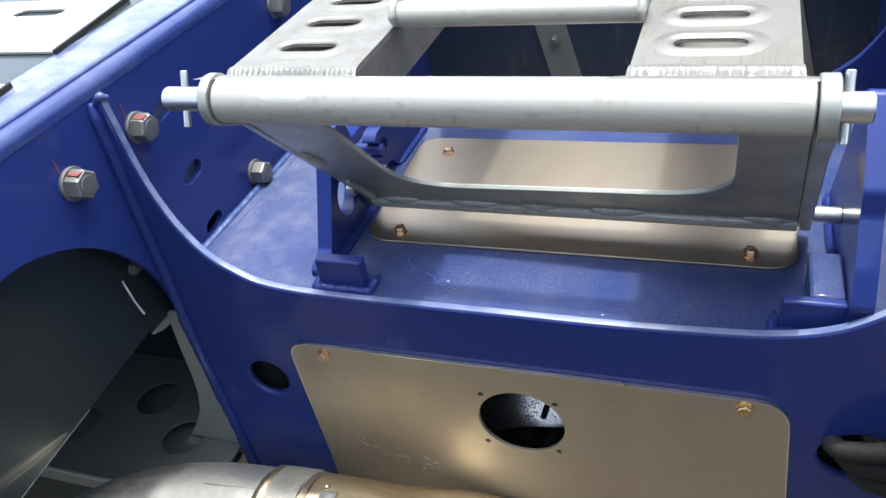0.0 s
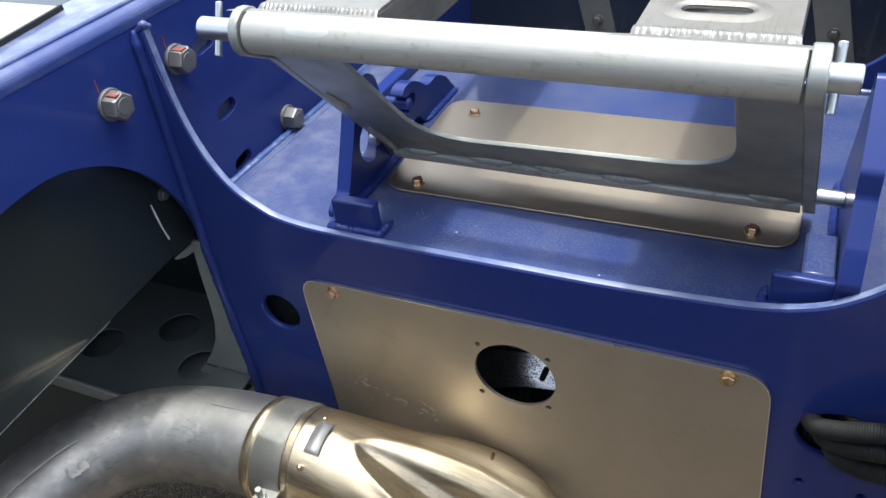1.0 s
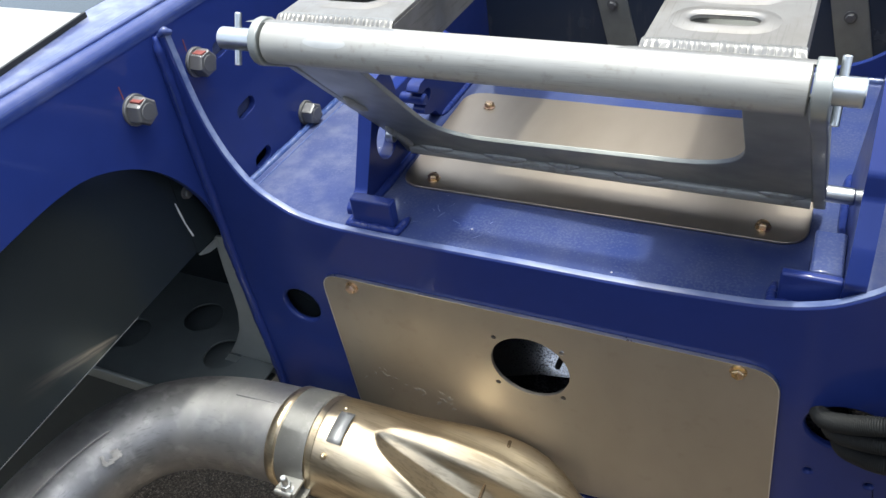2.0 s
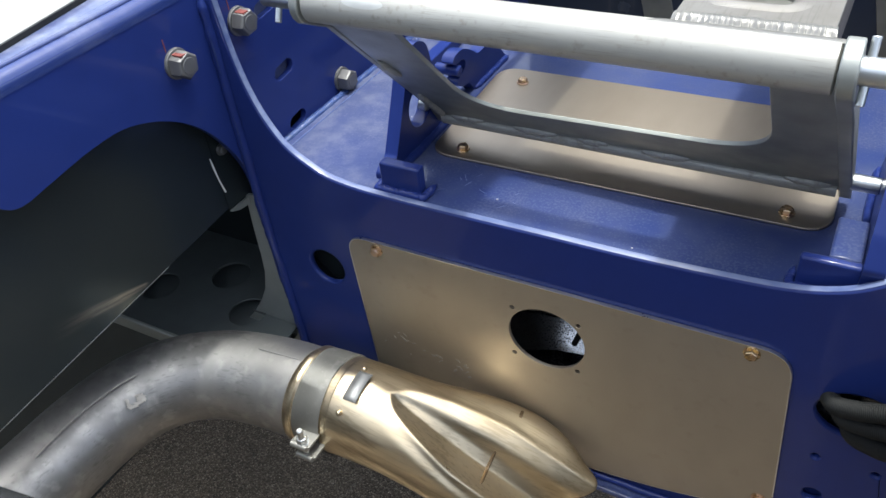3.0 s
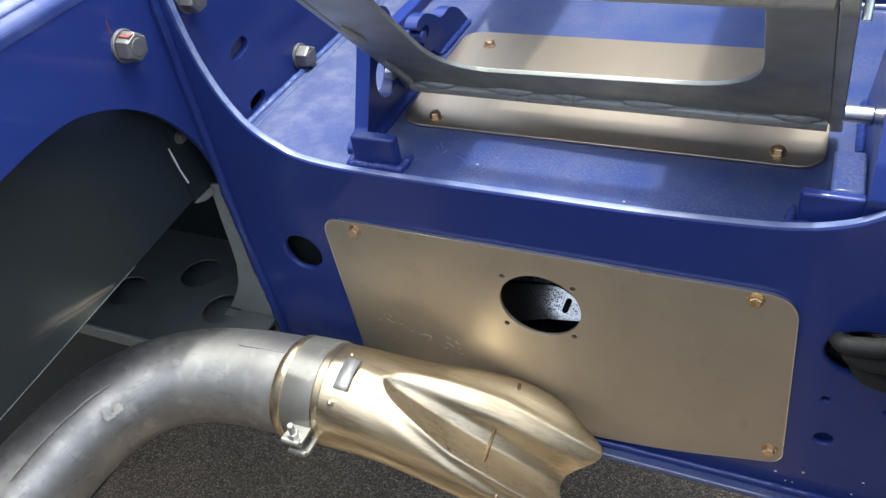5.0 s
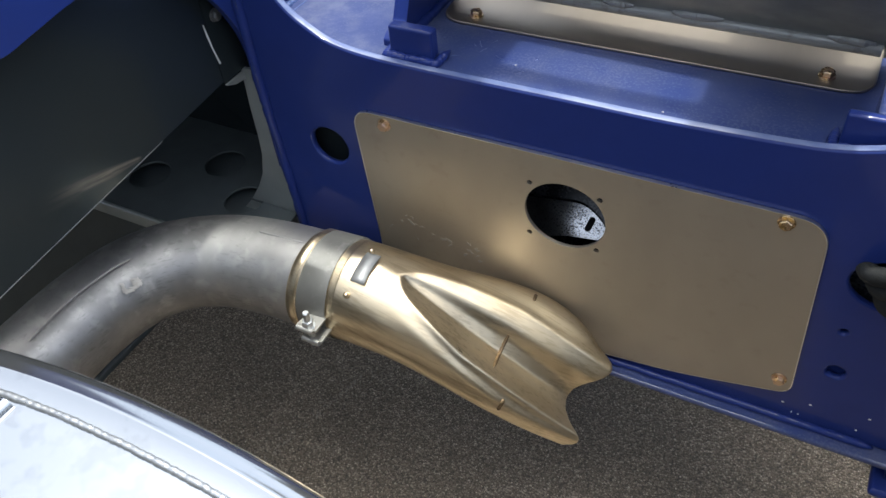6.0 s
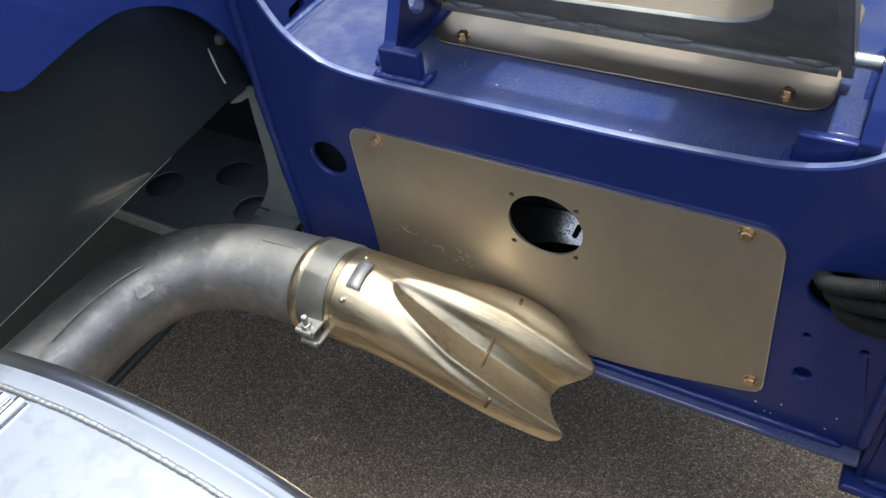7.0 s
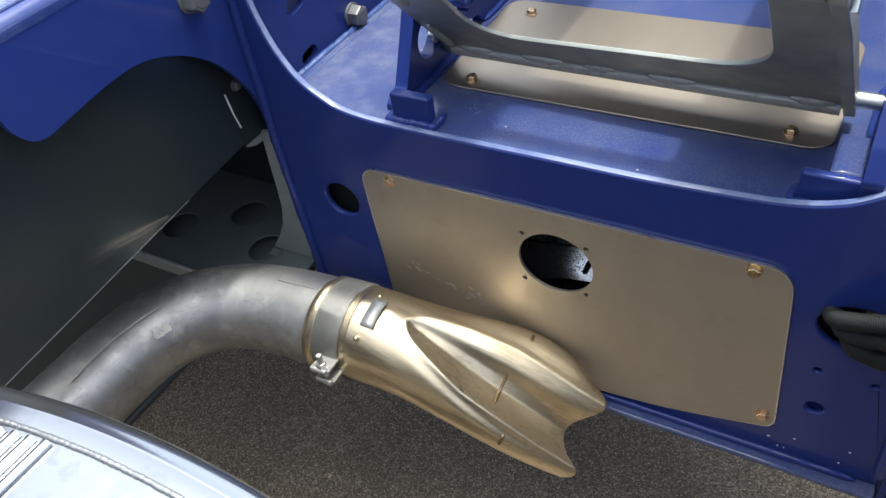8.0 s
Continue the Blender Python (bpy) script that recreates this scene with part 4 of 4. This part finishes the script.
def tip_point(s, v):
    axis = Vector((1, 0.02, 0)).lerp((A1 - A0).normalized(), min(1, s * 1.6)).normalized()
    c = A0.lerp(A1, s) + Vector((0, 0, 0.030 * math.sin(math.pi * s) * (1 - 0.6 * s)))
    e = s * s * (3 - 2 * s)
    w = W0.lerp(W1, e)
    w = (w - axis * w.dot(axis)).normalized()
    n = w.cross(axis)
    n = -n if n.z < 0 else n
    th = 2 * math.pi * v
    a, b = float(np.polyval(LOWER_HALF if math.cos(th) > 0 else UPPER_HALF, s)), float(np.polyval(HALF_HEIGHT, s))
    p, q = a * math.cos(th), b * math.sin(th)
    # forming lines drawn along the sleeve
    q += 0.0006 * math.sin(13 * th + 1.5 * s) * math.exp(-((s - 0.26) / 0.20) ** 2) * (0.6 + 0.4 * math.sin(5 * th))
    g = max(0.0, (s - 0.205) / 0.795)
    if g > 0 and math.sin(th) > 0:
        low, upp = 0.040 * min(1, g / 0.35) ** 0.35, 0.0545 * min(1, g / 0.5) ** 0.45 - 0.005 * max(0, g - 0.7)
        r = p / (low if p > 0 else upp)
        if abs(r) < 1.1:
            q -= 0.050 * g ** 0.55 * (1 - 0.45 * g) * spread(r, GROOVE_ACROSS, GROOVE_DEPTH, 0.03)
            q = max(q, -b * math.sqrt(max(0, 1 - (p / a) ** 2)) + 0.003)
        grow = min(1, g * 4)
        q += 0.0022 * grow * (math.exp(-((p - low - 0.003) / 0.005) ** 2) + math.exp(-((p + upp + 0.004) / 0.006) ** 2))
        # a second soft crease outside the lower crest
        q += 0.0055 * min(1, g * 2.5) * math.exp(-((p - 0.047 - 0.016 * math.sin(math.pi * min(1, g * 0.9))) / 0.009) ** 2) * (1 - 0.5 * g)
    late = max(0, (s - 0.60) / 0.40) ** 2
    return c + w * p + n * q - axis * (late * spread(p, END_ACROSS, END_BACK, 0.002))


bm = bmesh.new()
NS, NV = 110, 400
rows_ = [[bm.verts.new(tip_point(i / NS, j / NV)) for j in range(NV)] for i in range(NS + 1)]
for i in range(NS):
    for j in range(NV):
        bm.faces.new((rows_[i][j], rows_[i][(j + 1) % NV], rows_[i + 1][(j + 1) % NV], rows_[i + 1][j]))
tip = part("fishtail_tip", bm, TIP, exhaust, "straw-coloured heat-tinted stainless fishtail tip", angle=70)
sol = tip.modifiers.new("wall", "SOLIDIFY")
sol.thickness, sol.offset = 0.0018, -1
for s0, v0, v1 in ((0.60, 0.195, 0.285), (0.68, 0.07, 0.125), (0.63, 0.40, 0.435)):
    seam_pts = [tip_point(s0, v0 + (v1 - v0) * k / 8) for k in range(9)]
    part("tack_line", tube_bm(seam_pts, [0.0012] + [0.0026] * 7 + [0.0012], 8), HEAT, tip)
part("sleeve_end", tube_bm([(-0.275, -0.1232, 0.535), (-0.262, -0.1228, 0.535), (-0.2535, -0.1225, 0.535)], 0.0724, 64, caps=False), TIP, tip)
# slotted sleeve end, rivets and band clamp
bm = bmesh.new()
grid = []
for k in range(9):
    a = radians(-9 + 38 * k / 8)
    grid.append([bm.verts.new((x, -0.1222 - 0.0738 * math.sin(a), 0.535 + 0.0738 * math.cos(a))) for x in (-0.2345, -0.2135)])
for a, b in zip(grid, grid[1:]):
    bm.faces.new((a[0], a[1], b[1], b[0]))
slot_ob = part("sleeve_slot", bm, SLEEVE, tip, "grey pipe showing through the sleeve slot")
slot_wall = slot_ob.modifiers.new("wall", "SOLIDIFY")
slot_wall.thickness = 0.0015
for dy, dz in ((-0.050, 0.0515), (0.02, 0.0685)):
    bm = bmesh.new()
    bmesh.ops.create_uvsphere(bm, u_segments=14, v_segments=8, radius=0.0042, matrix=Matrix.Translation((-0.233, -0.1235 + dy, 0.535 + dz)))
    part("rivet", bm, TIP, tip)
clamp = part("band_clamp", tube_bm([(-0.307, -0.1255, 0.535), (-0.306, -0.1255, 0.535), (-0.264, -0.1230, 0.535), (-0.263, -0.1230, 0.535)], [PR + 0.0022, PR + 0.0042, PR + 0.0042, PR + 0.0024], 64), CLAMP, exhaust, "zinc plated steel band clamp")
part("sleeve_bead", tube_bm([(-0.324, -0.1265, 0.535), (-0.321, -0.1265, 0.535), (-0.317, -0.1265, 0.535), (-0.312, -0.126, 0.535), (-0.3085, -0.126, 0.535), (-0.3065, -0.126, 0.535)], [PR + 0.0003, PR + 0.0026, PR + 0.0044, PR + 0.0044, PR + 0.003, PR + 0.001], 64), TIP, exhaust, "straw-tinted pipe bead")
ear = Vector((-0.270, -0.2035, 0.546))
for dz, x0_ in ((-0.017, -0.013), (0.003, -0.018)):
    tab = rounded([(x0_, -0.014), (x0_ + 0.032, -0.014), (x0_ + 0.029, 0.018), (x0_ + 0.003, 0.018)], 0.005, 4)
    tm = Matrix.Translation(ear + Vector((0, -0.006, dz))) @ Matrix.Rotation(radians(-8), 4, "X")
    ear_ob = part("clamp_ear", sheet_bm(tab, [], 0.0042, tm), EAR, clamp, bevel=0.0014)
    part("ear_fold", tube_bm([tm @ Vector((x0_ + 0.003, -0.014, 0.0022)), tm @ Vector((x0_ + 0.029, -0.014, 0.0022))], 0.0046, 12), EAR, ear_ob)
part("clamp_bolt", bar(ear + Vector((0, -0.012, -0.03)), ear + Vector((0.001, -0.014, 0.036)), 0.0045, 12, 0.001), ZINC, clamp)
hex_bolt(clamp, ear + Vector((0, -0.013, 0.008)), (0, -0.05, 1), 0.014, 0.010, 0.009, 0.0015, ZINC, name="clamp_nut")

# unseen plate added behind the pipe to block a sun patch on the ground
shade_plate = part("shade_bracket", box_bm((-0.455, -0.104, 0.4085), (-0.245, -0.021, 0.4145)), DARK_STEEL, exhaust, "unseen dark plate shading the ground below the exhaust", bevel=0.001)
part("shade_upright", box_bm((-0.36, -0.10, 0.4146), (-0.30, -0.095, 0.4705)), DARK_STEEL, shade_plate, bevel=0.001)

# ---- lower left structure ----
skirt = thing("inner_guard", (-0.5, -0.3, 0.75), "dark grey-green sheet guard hanging outside the blue rail", "guard")
part("guard_sheet", sheet_bm(rounded([(-1.3, 0.672), (-0.030, 0.766), (-0.030, 1.0975), (-1.3, 1.0975)], 0.003, 2), [], 0.003, Matrix.Translation((-0.493, 0, 0)) @ YZ), DARK, skirt)
part("guard_sheet", sheet_bm(rounded([(-0.028, 0.762), (0.60, 0.762), (0.60, 1.0975), (-0.028, 1.0975)], 0.003, 2), [], 0.003, Matrix.Translation((-0.494, 0, 0)) @ YZ), DARK, skirt)
part("guard_edge", bar((-0.4915, -1.3, 0.671), (-0.4915, -0.16, 0.7555), 0.0014, 8), GALV, skirt, "bare sheet edge")
part("chalk_mark", tube_bm([(-0.4895, -0.035, 0.855), (-0.4895, -0.0335, 0.838), (-0.4895, -0.031, 0.817), (-0.4895, -0.026, 0.793)], [0.0008, 0.0015, 0.0011, 0.0014], 6), WHITE, skirt, "white chalk line")
part("guard_tab", sheet_bm(rounded([(-0.030, 0.7605), (0.010, 0.7605), (0.010, 0.749), (-0.012, 0.752)], 0.003, 3), [], 0.004, Matrix.Translation((-0.4905, 0, 0)) @ YZ), GALV, skirt, "bare folded tab")
hex_bolt(skirt, (-0.490, -0.0105, 0.857), (1, 0, 0), 0.013, 0.006, 0.009, 0.0015, BOLT_STEEL)

gusset = thing("gusset_plate", (-0.5, 0.016, 0.42), "bare galvanised steel gusset plate with a concave edge", "gusset")
part("gusset_sheet", sheet_bm([(-0.444, 0.770), (-0.494, 0.762), (-0.498, 0.70), (-0.500, 0.64), (-0.503, 0.606), (-0.514, 0.565), (-0.530, 0.535), (-0.556, 0.497), (-0.593, 0.456), (-0.66, 0.42), (-0.430, 0.42)], [], 0.005, Matrix.Translation((0, 0.012, 0)) @ XZ), GALV, gusset, bevel=0.0006)

floor_plate = thing("drilled_floor_plate", (-0.8, 0.1, 0.495), "dark steel floor plate with large lightening holes", "plate")
part("plate_sheet", sheet_bm([(-0.97, -0.095), (-0.46, -0.095), (-0.46, 0.011), (-0.560, 0.011), (-0.560, 0.0175), (-0.46, 0.0175), (-0.46, 0.42), (-0.97, 0.42)], [circle(-0.767, -0.006, 0.036, 32), circle(-0.659, 0.070, 0.036, 32), circle(-0.564, 0.003, 0.034, 32)], 0.004, Matrix.Translation((0, 0, 0.496))), DARK_STEEL, floor_plate, bevel=0.0008)
# added second bottom that makes the floor holes look shaded
part("hole_shade_floor", box_bm((-0.97, -0.06, 0.470), (-0.47, 0.42, 0.474)), DARK_STEEL, floor_plate)
part("back_sheet", box_bm((-0.97, 0.16, 0.5005), (-0.47, 0.165, 0.752)), DARK, floor_plate)
part("edge_lip", box_bm((-0.97, -0.103, 0.480), (-0.62, -0.0955, 0.506)), GALV, floor_plate, bevel=0.002)

# ---- rear bulkhead with its two straps ----
bulk = thing("rear_bulkhead", (0, 0.987, 0.45), "dark blue-grey sheet bulkhead closing the bay", "bulkhead")
part("bulkhead_sheet", box_bm((-0.4545, 0.9815, 0.45), (0.4545, 0.992, 1.6)), BULKHEAD, bulk)
rnd = random.Random(8)
for k in range(6):
    x, z, l = rnd.uniform(-0.06, 0.16), rnd.uniform(0.70, 0.86), rnd.uniform(0.05, 0.14)
    part("scratch", tube_bm([(x, 0.9814, z), (x + 0.012, 0.9814, z - l * 0.6), (x + 0.03, 0.9814, z - l)], [0.0003, 0.0008, 0.0003], 6), SLEEVE, bulk, "faint pale scratch")
for x in (-0.157, 0.307):
    s = thing("support_strap", (x, 0.979, 0.46), "bare aluminium upright strap bolted to the bulkhead", "strap", "support straps")
    m = Matrix.Translation((x, 0.975, 0.745)) @ Matrix.Rotation(radians(-14), 4, "Y")
    part("strap_bar", box_bm((-0.032, 0.0, -0.29), (0.032, 0.0070, 0.355), m=m), ALU_DULL, s, bevel=0.001)
    hex_bolt(s, (x, 0.975, 0.745), (0, -1, 0), 0.016, 0.008, 0.012, 0.002, BOLT_STEEL)

# ---- outer step plates beyond the rail ----
for y0, y1 in ((-0.262, -0.012), (0.077, 0.262), (0.355, 0.545)):
    sp = thing("side_step_plate", (-0.8, (y0 + y1) / 2, 1.10), "bright bare aluminium step plate with punched slots", "step plate", "side step plates")
    part("step_sheet", sheet_bm(rounded([(-1.25, y0), (-0.546 - 0.16 * y0, y0), (-0.546 - 0.16 * y1, y1), (-1.25, y1)], 0.006, 3), [slot(-0.700, y0 + 0.135, 0.085, 0.024), slot(-0.90, y0 + 0.135, 0.085, 0.024)], 0.004, Matrix.Translation((0, 0, 1.1086))), STEP, sp, bevel=0.0008)
    part("step_edge", sheet_bm([(-0.5455 - 0.16 * y0, y0), (-0.5415 - 0.16 * y0, y0), (-0.5415 - 0.16 * y1, y1), (-0.5455 - 0.16 * y1, y1)], [], 0.006, Matrix.Translation((0, 0, 1.1085))), RUBBER, sp, "black rubber edge strip")
und = thing("side_step_tray", (-0.9, 0.1, 1.02), "dark grey tray under the step plates", "tray")
# runs on unseen past the plates to shade the ground and the pipe
part("tray_sheet", box_bm((-1.5, -0.40, 1.088), (-0.5595, 1.4, 1.1082)), DARK, und)

# added dark panel where only shaded ground lies beyond the guard
fairing = thing("ground_shade_panel", (-0.98, -0.1, 0.0), "added dark grey sheet in place of shaded ground", "fairing")
part("shade_panel_sheet", box_bm((-0.985, -1.6, 0.016), (-0.975, 1.4, 1.0885)), DARK_STEEL, fairing, bevel=0.002)
part("shade_panel_lip", box_bm((-0.995, -1.6, 0.0), (-0.965, 1.4, 0.0155)), DARK_STEEL, fairing, bevel=0.003)
# unseen plain walls, added to dim the light from behind and from the right
tagged(part("shade_wall_south", box_bm((-1.25, -2.30, 0.0), (1.6, -2.25, 2.1)), WALL), "unseen grey wall added to dim the light from behind", "wall", kind="structure")
tagged(part("shade_wall_east", box_bm((0.85, -2.24, 0.0), (0.90, 1.4, 1.0)), WALL), "unseen grey wall added to dim the light from the right", "wall", kind="structure")

# ---- conduits ----
for radius, pts in ((0.0100, [(0.342, 0.075, 0.690), (0.338, 0.03, 0.692), (0.343, -0.010, 0.706), (0.364, -0.029, 0.725), (0.400, -0.036, 0.742), (0.48, -0.042, 0.766), (0.60, -0.050, 0.795)]),
                    (0.0100, [(0.354, 0.075, 0.678), (0.351, 0.03, 0.680), (0.356, -0.010, 0.690), (0.376, -0.030, 0.706), (0.412, -0.039, 0.719), (0.50, -0.046, 0.740), (0.60, -0.054, 0.764)]),
                    (0.0120, [(0.368, 0.075, 0.664), (0.366, 0.03, 0.664), (0.370, -0.008, 0.669), (0.388, -0.026, 0.678), (0.416, -0.035, 0.686), (0.50, -0.041, 0.705), (0.60, -0.050, 0.730)])):
    h = thing("corrugated_conduit", pts[2], "black corrugated plastic cable conduit", "conduit", "conduits")
    path = arc_path(pts, 60)
    rad = [radius + (0.0006 if i % 3 else -0.0006) for i in range(len(path))]
    part("conduit_tube", tube_bm(path, rad, 20), RUBBER, h, angle=80)

# ---- polished tank ----
tank = thing("polished_tank", (-0.4, -0.9, 0.45), "polished aluminium tank with a welded rim and pressed ribs", "tank")
far_edge = [(x, -0.526 - (x + 0.11) ** 2 / (2.0 if x < -0.11 else 2.6)) for x in np.linspace(-0.62, 0.36, 50)]
ol = far_edge[::-1] + rounded([(-0.70, -0.90), (-0.66, -1.30), (0.34, -1.30), (0.44, -0.90)], 0.08, 6)
cx, cy = -0.13, -0.92
R = 0.020


def inset_loop(inset, z):
    return [(x + (cx - x) * inset / math.hypot(cx - x, cy - y), y + (cy - y) * inset / math.hypot(cx - x, cy - y), z) for x, y in ol]


bm = bmesh.new()
levels = [(0.0, 0.45), (0.0, 0.70), (0.0, 0.875)] + [(R * (1 - math.cos(radians(a))), 0.875 + R * math.sin(radians(a))) for a in (15, 30, 45, 60, 75, 90)] + [(0.0215, 0.8962), (0.0235, 0.8962), (0.025, 0.8948), (0.039, 0.8950), (0.043, 0.893), (0.06, 0.8935), (0.2, 0.897)]
loops = [[bm.verts.new(q) for q in inset_loop(d, z)] for d, z in levels]
for a, b in zip(loops, loops[1:]):
    for k in range(len(a)):
        bm.faces.new((a[k], a[(k + 1) % len(a)], b[(k + 1) % len(a)], b[k]))
bm.faces.new(loops[-1]), bm.faces.new(loops[0][::-1])
part("tank_shell", bm, POLISHED, tank, angle=60)
seam = inset_loop(0.0405, 0.8943)
part("weld_seam", weld_bm(seam + seam[:1], 0.0030, 51, 0.007, 0.10), TANK_WELD, tank)
for k in range(6):
    x = -0.2060 - 0.0168 * k
    bm = tube_bm(arc_path([(x, -0.5765 - 0.0025 * k, 0.8925), (x, -0.60, 0.8932), (x, -0.66, 0.8945), (x, -0.80, 0.897)], 6), 0.0066, 18)
    part("pressed_rib", bm, POLISHED, tank)

# ---- small marks ----
def smudge(rnd):
    """A small ragged outline."""
    a, b, turn = rnd.uniform(0.001, 0.006), rnd.uniform(0.0008, 0.0026), rnd.uniform(-0.9, 0.9)
    out = []
    for k in range(14):
        w = 2 * math.pi * k / 14
        r = rnd.uniform(0.45, 1.15)
        x, y = a * r * math.cos(w), b * r * math.sin(w)
        out.append((x * math.cos(turn) - y * math.sin(turn), x * math.sin(turn) + y * math.cos(turn)))
    return out


rnd = random.Random(4)
for k in range(6):
    x, z = rnd.uniform(0.30, 0.43), rnd.uniform(0.420, 0.47)
    part("paint_chip", sheet_bm(circle(0, 0, rnd.uniform(0.0008, 0.002), 7, rnd.uniform(0.0008, 0.0016)), [], 0.0004, Matrix.Translation((x, -0.0005, z)) @ XZ), WHITE, cross_plate)
for k in range(22):
    x = rnd.uniform(-0.27, -0.12)
    z = 0.560 - 0.10 * (x + 0.2) + rnd.gauss(0, 0.009)
    part("scuff", sheet_bm(smudge(rnd), [], 0.0003, Matrix.Translation((x, -0.0059, z)) @ XZ), SCUFF, front_panel)
for k in range(70):
    u = rnd.random()
    at = Vector((-0.525 + 0.072 * u, -0.20 + 0.27 * u, 0.0)) + Vector((rnd.gauss(0, 0.0035), rnd.gauss(0, 0.0035), 0.0))
    part("grit_fleck", sheet_bm([(0.55 * q[1], 0.9 * q[0]) for q in smudge(rnd)][::-1], [], 0.0012, Matrix.Translation(at)), GRIT, ground)
for cx_, cy_, cz_, out, count in ((-0.5175, -0.274, 0.5835, (0.72, -0.20, 0.69), 12), (-0.6490, -0.352, 0.5560, (-0.95, 0.0, 0.28), 7)):
    face = Vector(out).normalized()
    turn_ = Vector((0, 0, 1)).rotation_difference(face).to_matrix()
    for k in range(count):
        u, w = rnd.gauss(0, 0.0075), rnd.gauss(0, 0.0045)
        at = Vector((cx_, cy_, cz_)) + turn_ @ Vector((w, u, -(w * w) / (2 * PR) + 0.0002))
        part("scuff", sheet_bm([(2.0 * q[1], 1.6 * q[0]) for q in smudge(rnd)][::-1], [], 0.0003, Matrix.Translation(at) @ turn_.to_4x4()), SCUFF, elbow)
for x, y in ((-0.087, 0.052), (-0.30, 0.20), (0.10, 0.02)):
    part("paint_chip", sheet_bm(circle(x, y, 0.0013, 9, 0.0010), [], 0.0005, Matrix.Translation((0, 0, SHELF_Z))), SCUFF, shelf)

# fine scratches in the paint round the left block
for k in range(20):
    x, y, a = -0.13 + rnd.gauss(0, 0.055), 0.072 + rnd.gauss(0, 0.024), rnd.uniform(0, math.pi)
    l, bend_ = rnd.uniform(0.004, 0.016), rnd.uniform(-0.4, 0.4)
    if not (0.035 < y < 0.118 and -0.20 < x < 0.02):
        continue
    pts_ = [(x + l * t * math.cos(a + bend_ * t), y + l * t * math.sin(a + bend_ * t), SHELF_Z + 0.0001) for t in (-0.5, -0.25, 0, 0.25, 0.5)]
    part("scratch", tube_bm(pts_, [0.00015, 0.0003, 0.00032, 0.0003, 0.00015], 5), WORN_SHEEN, shelf)
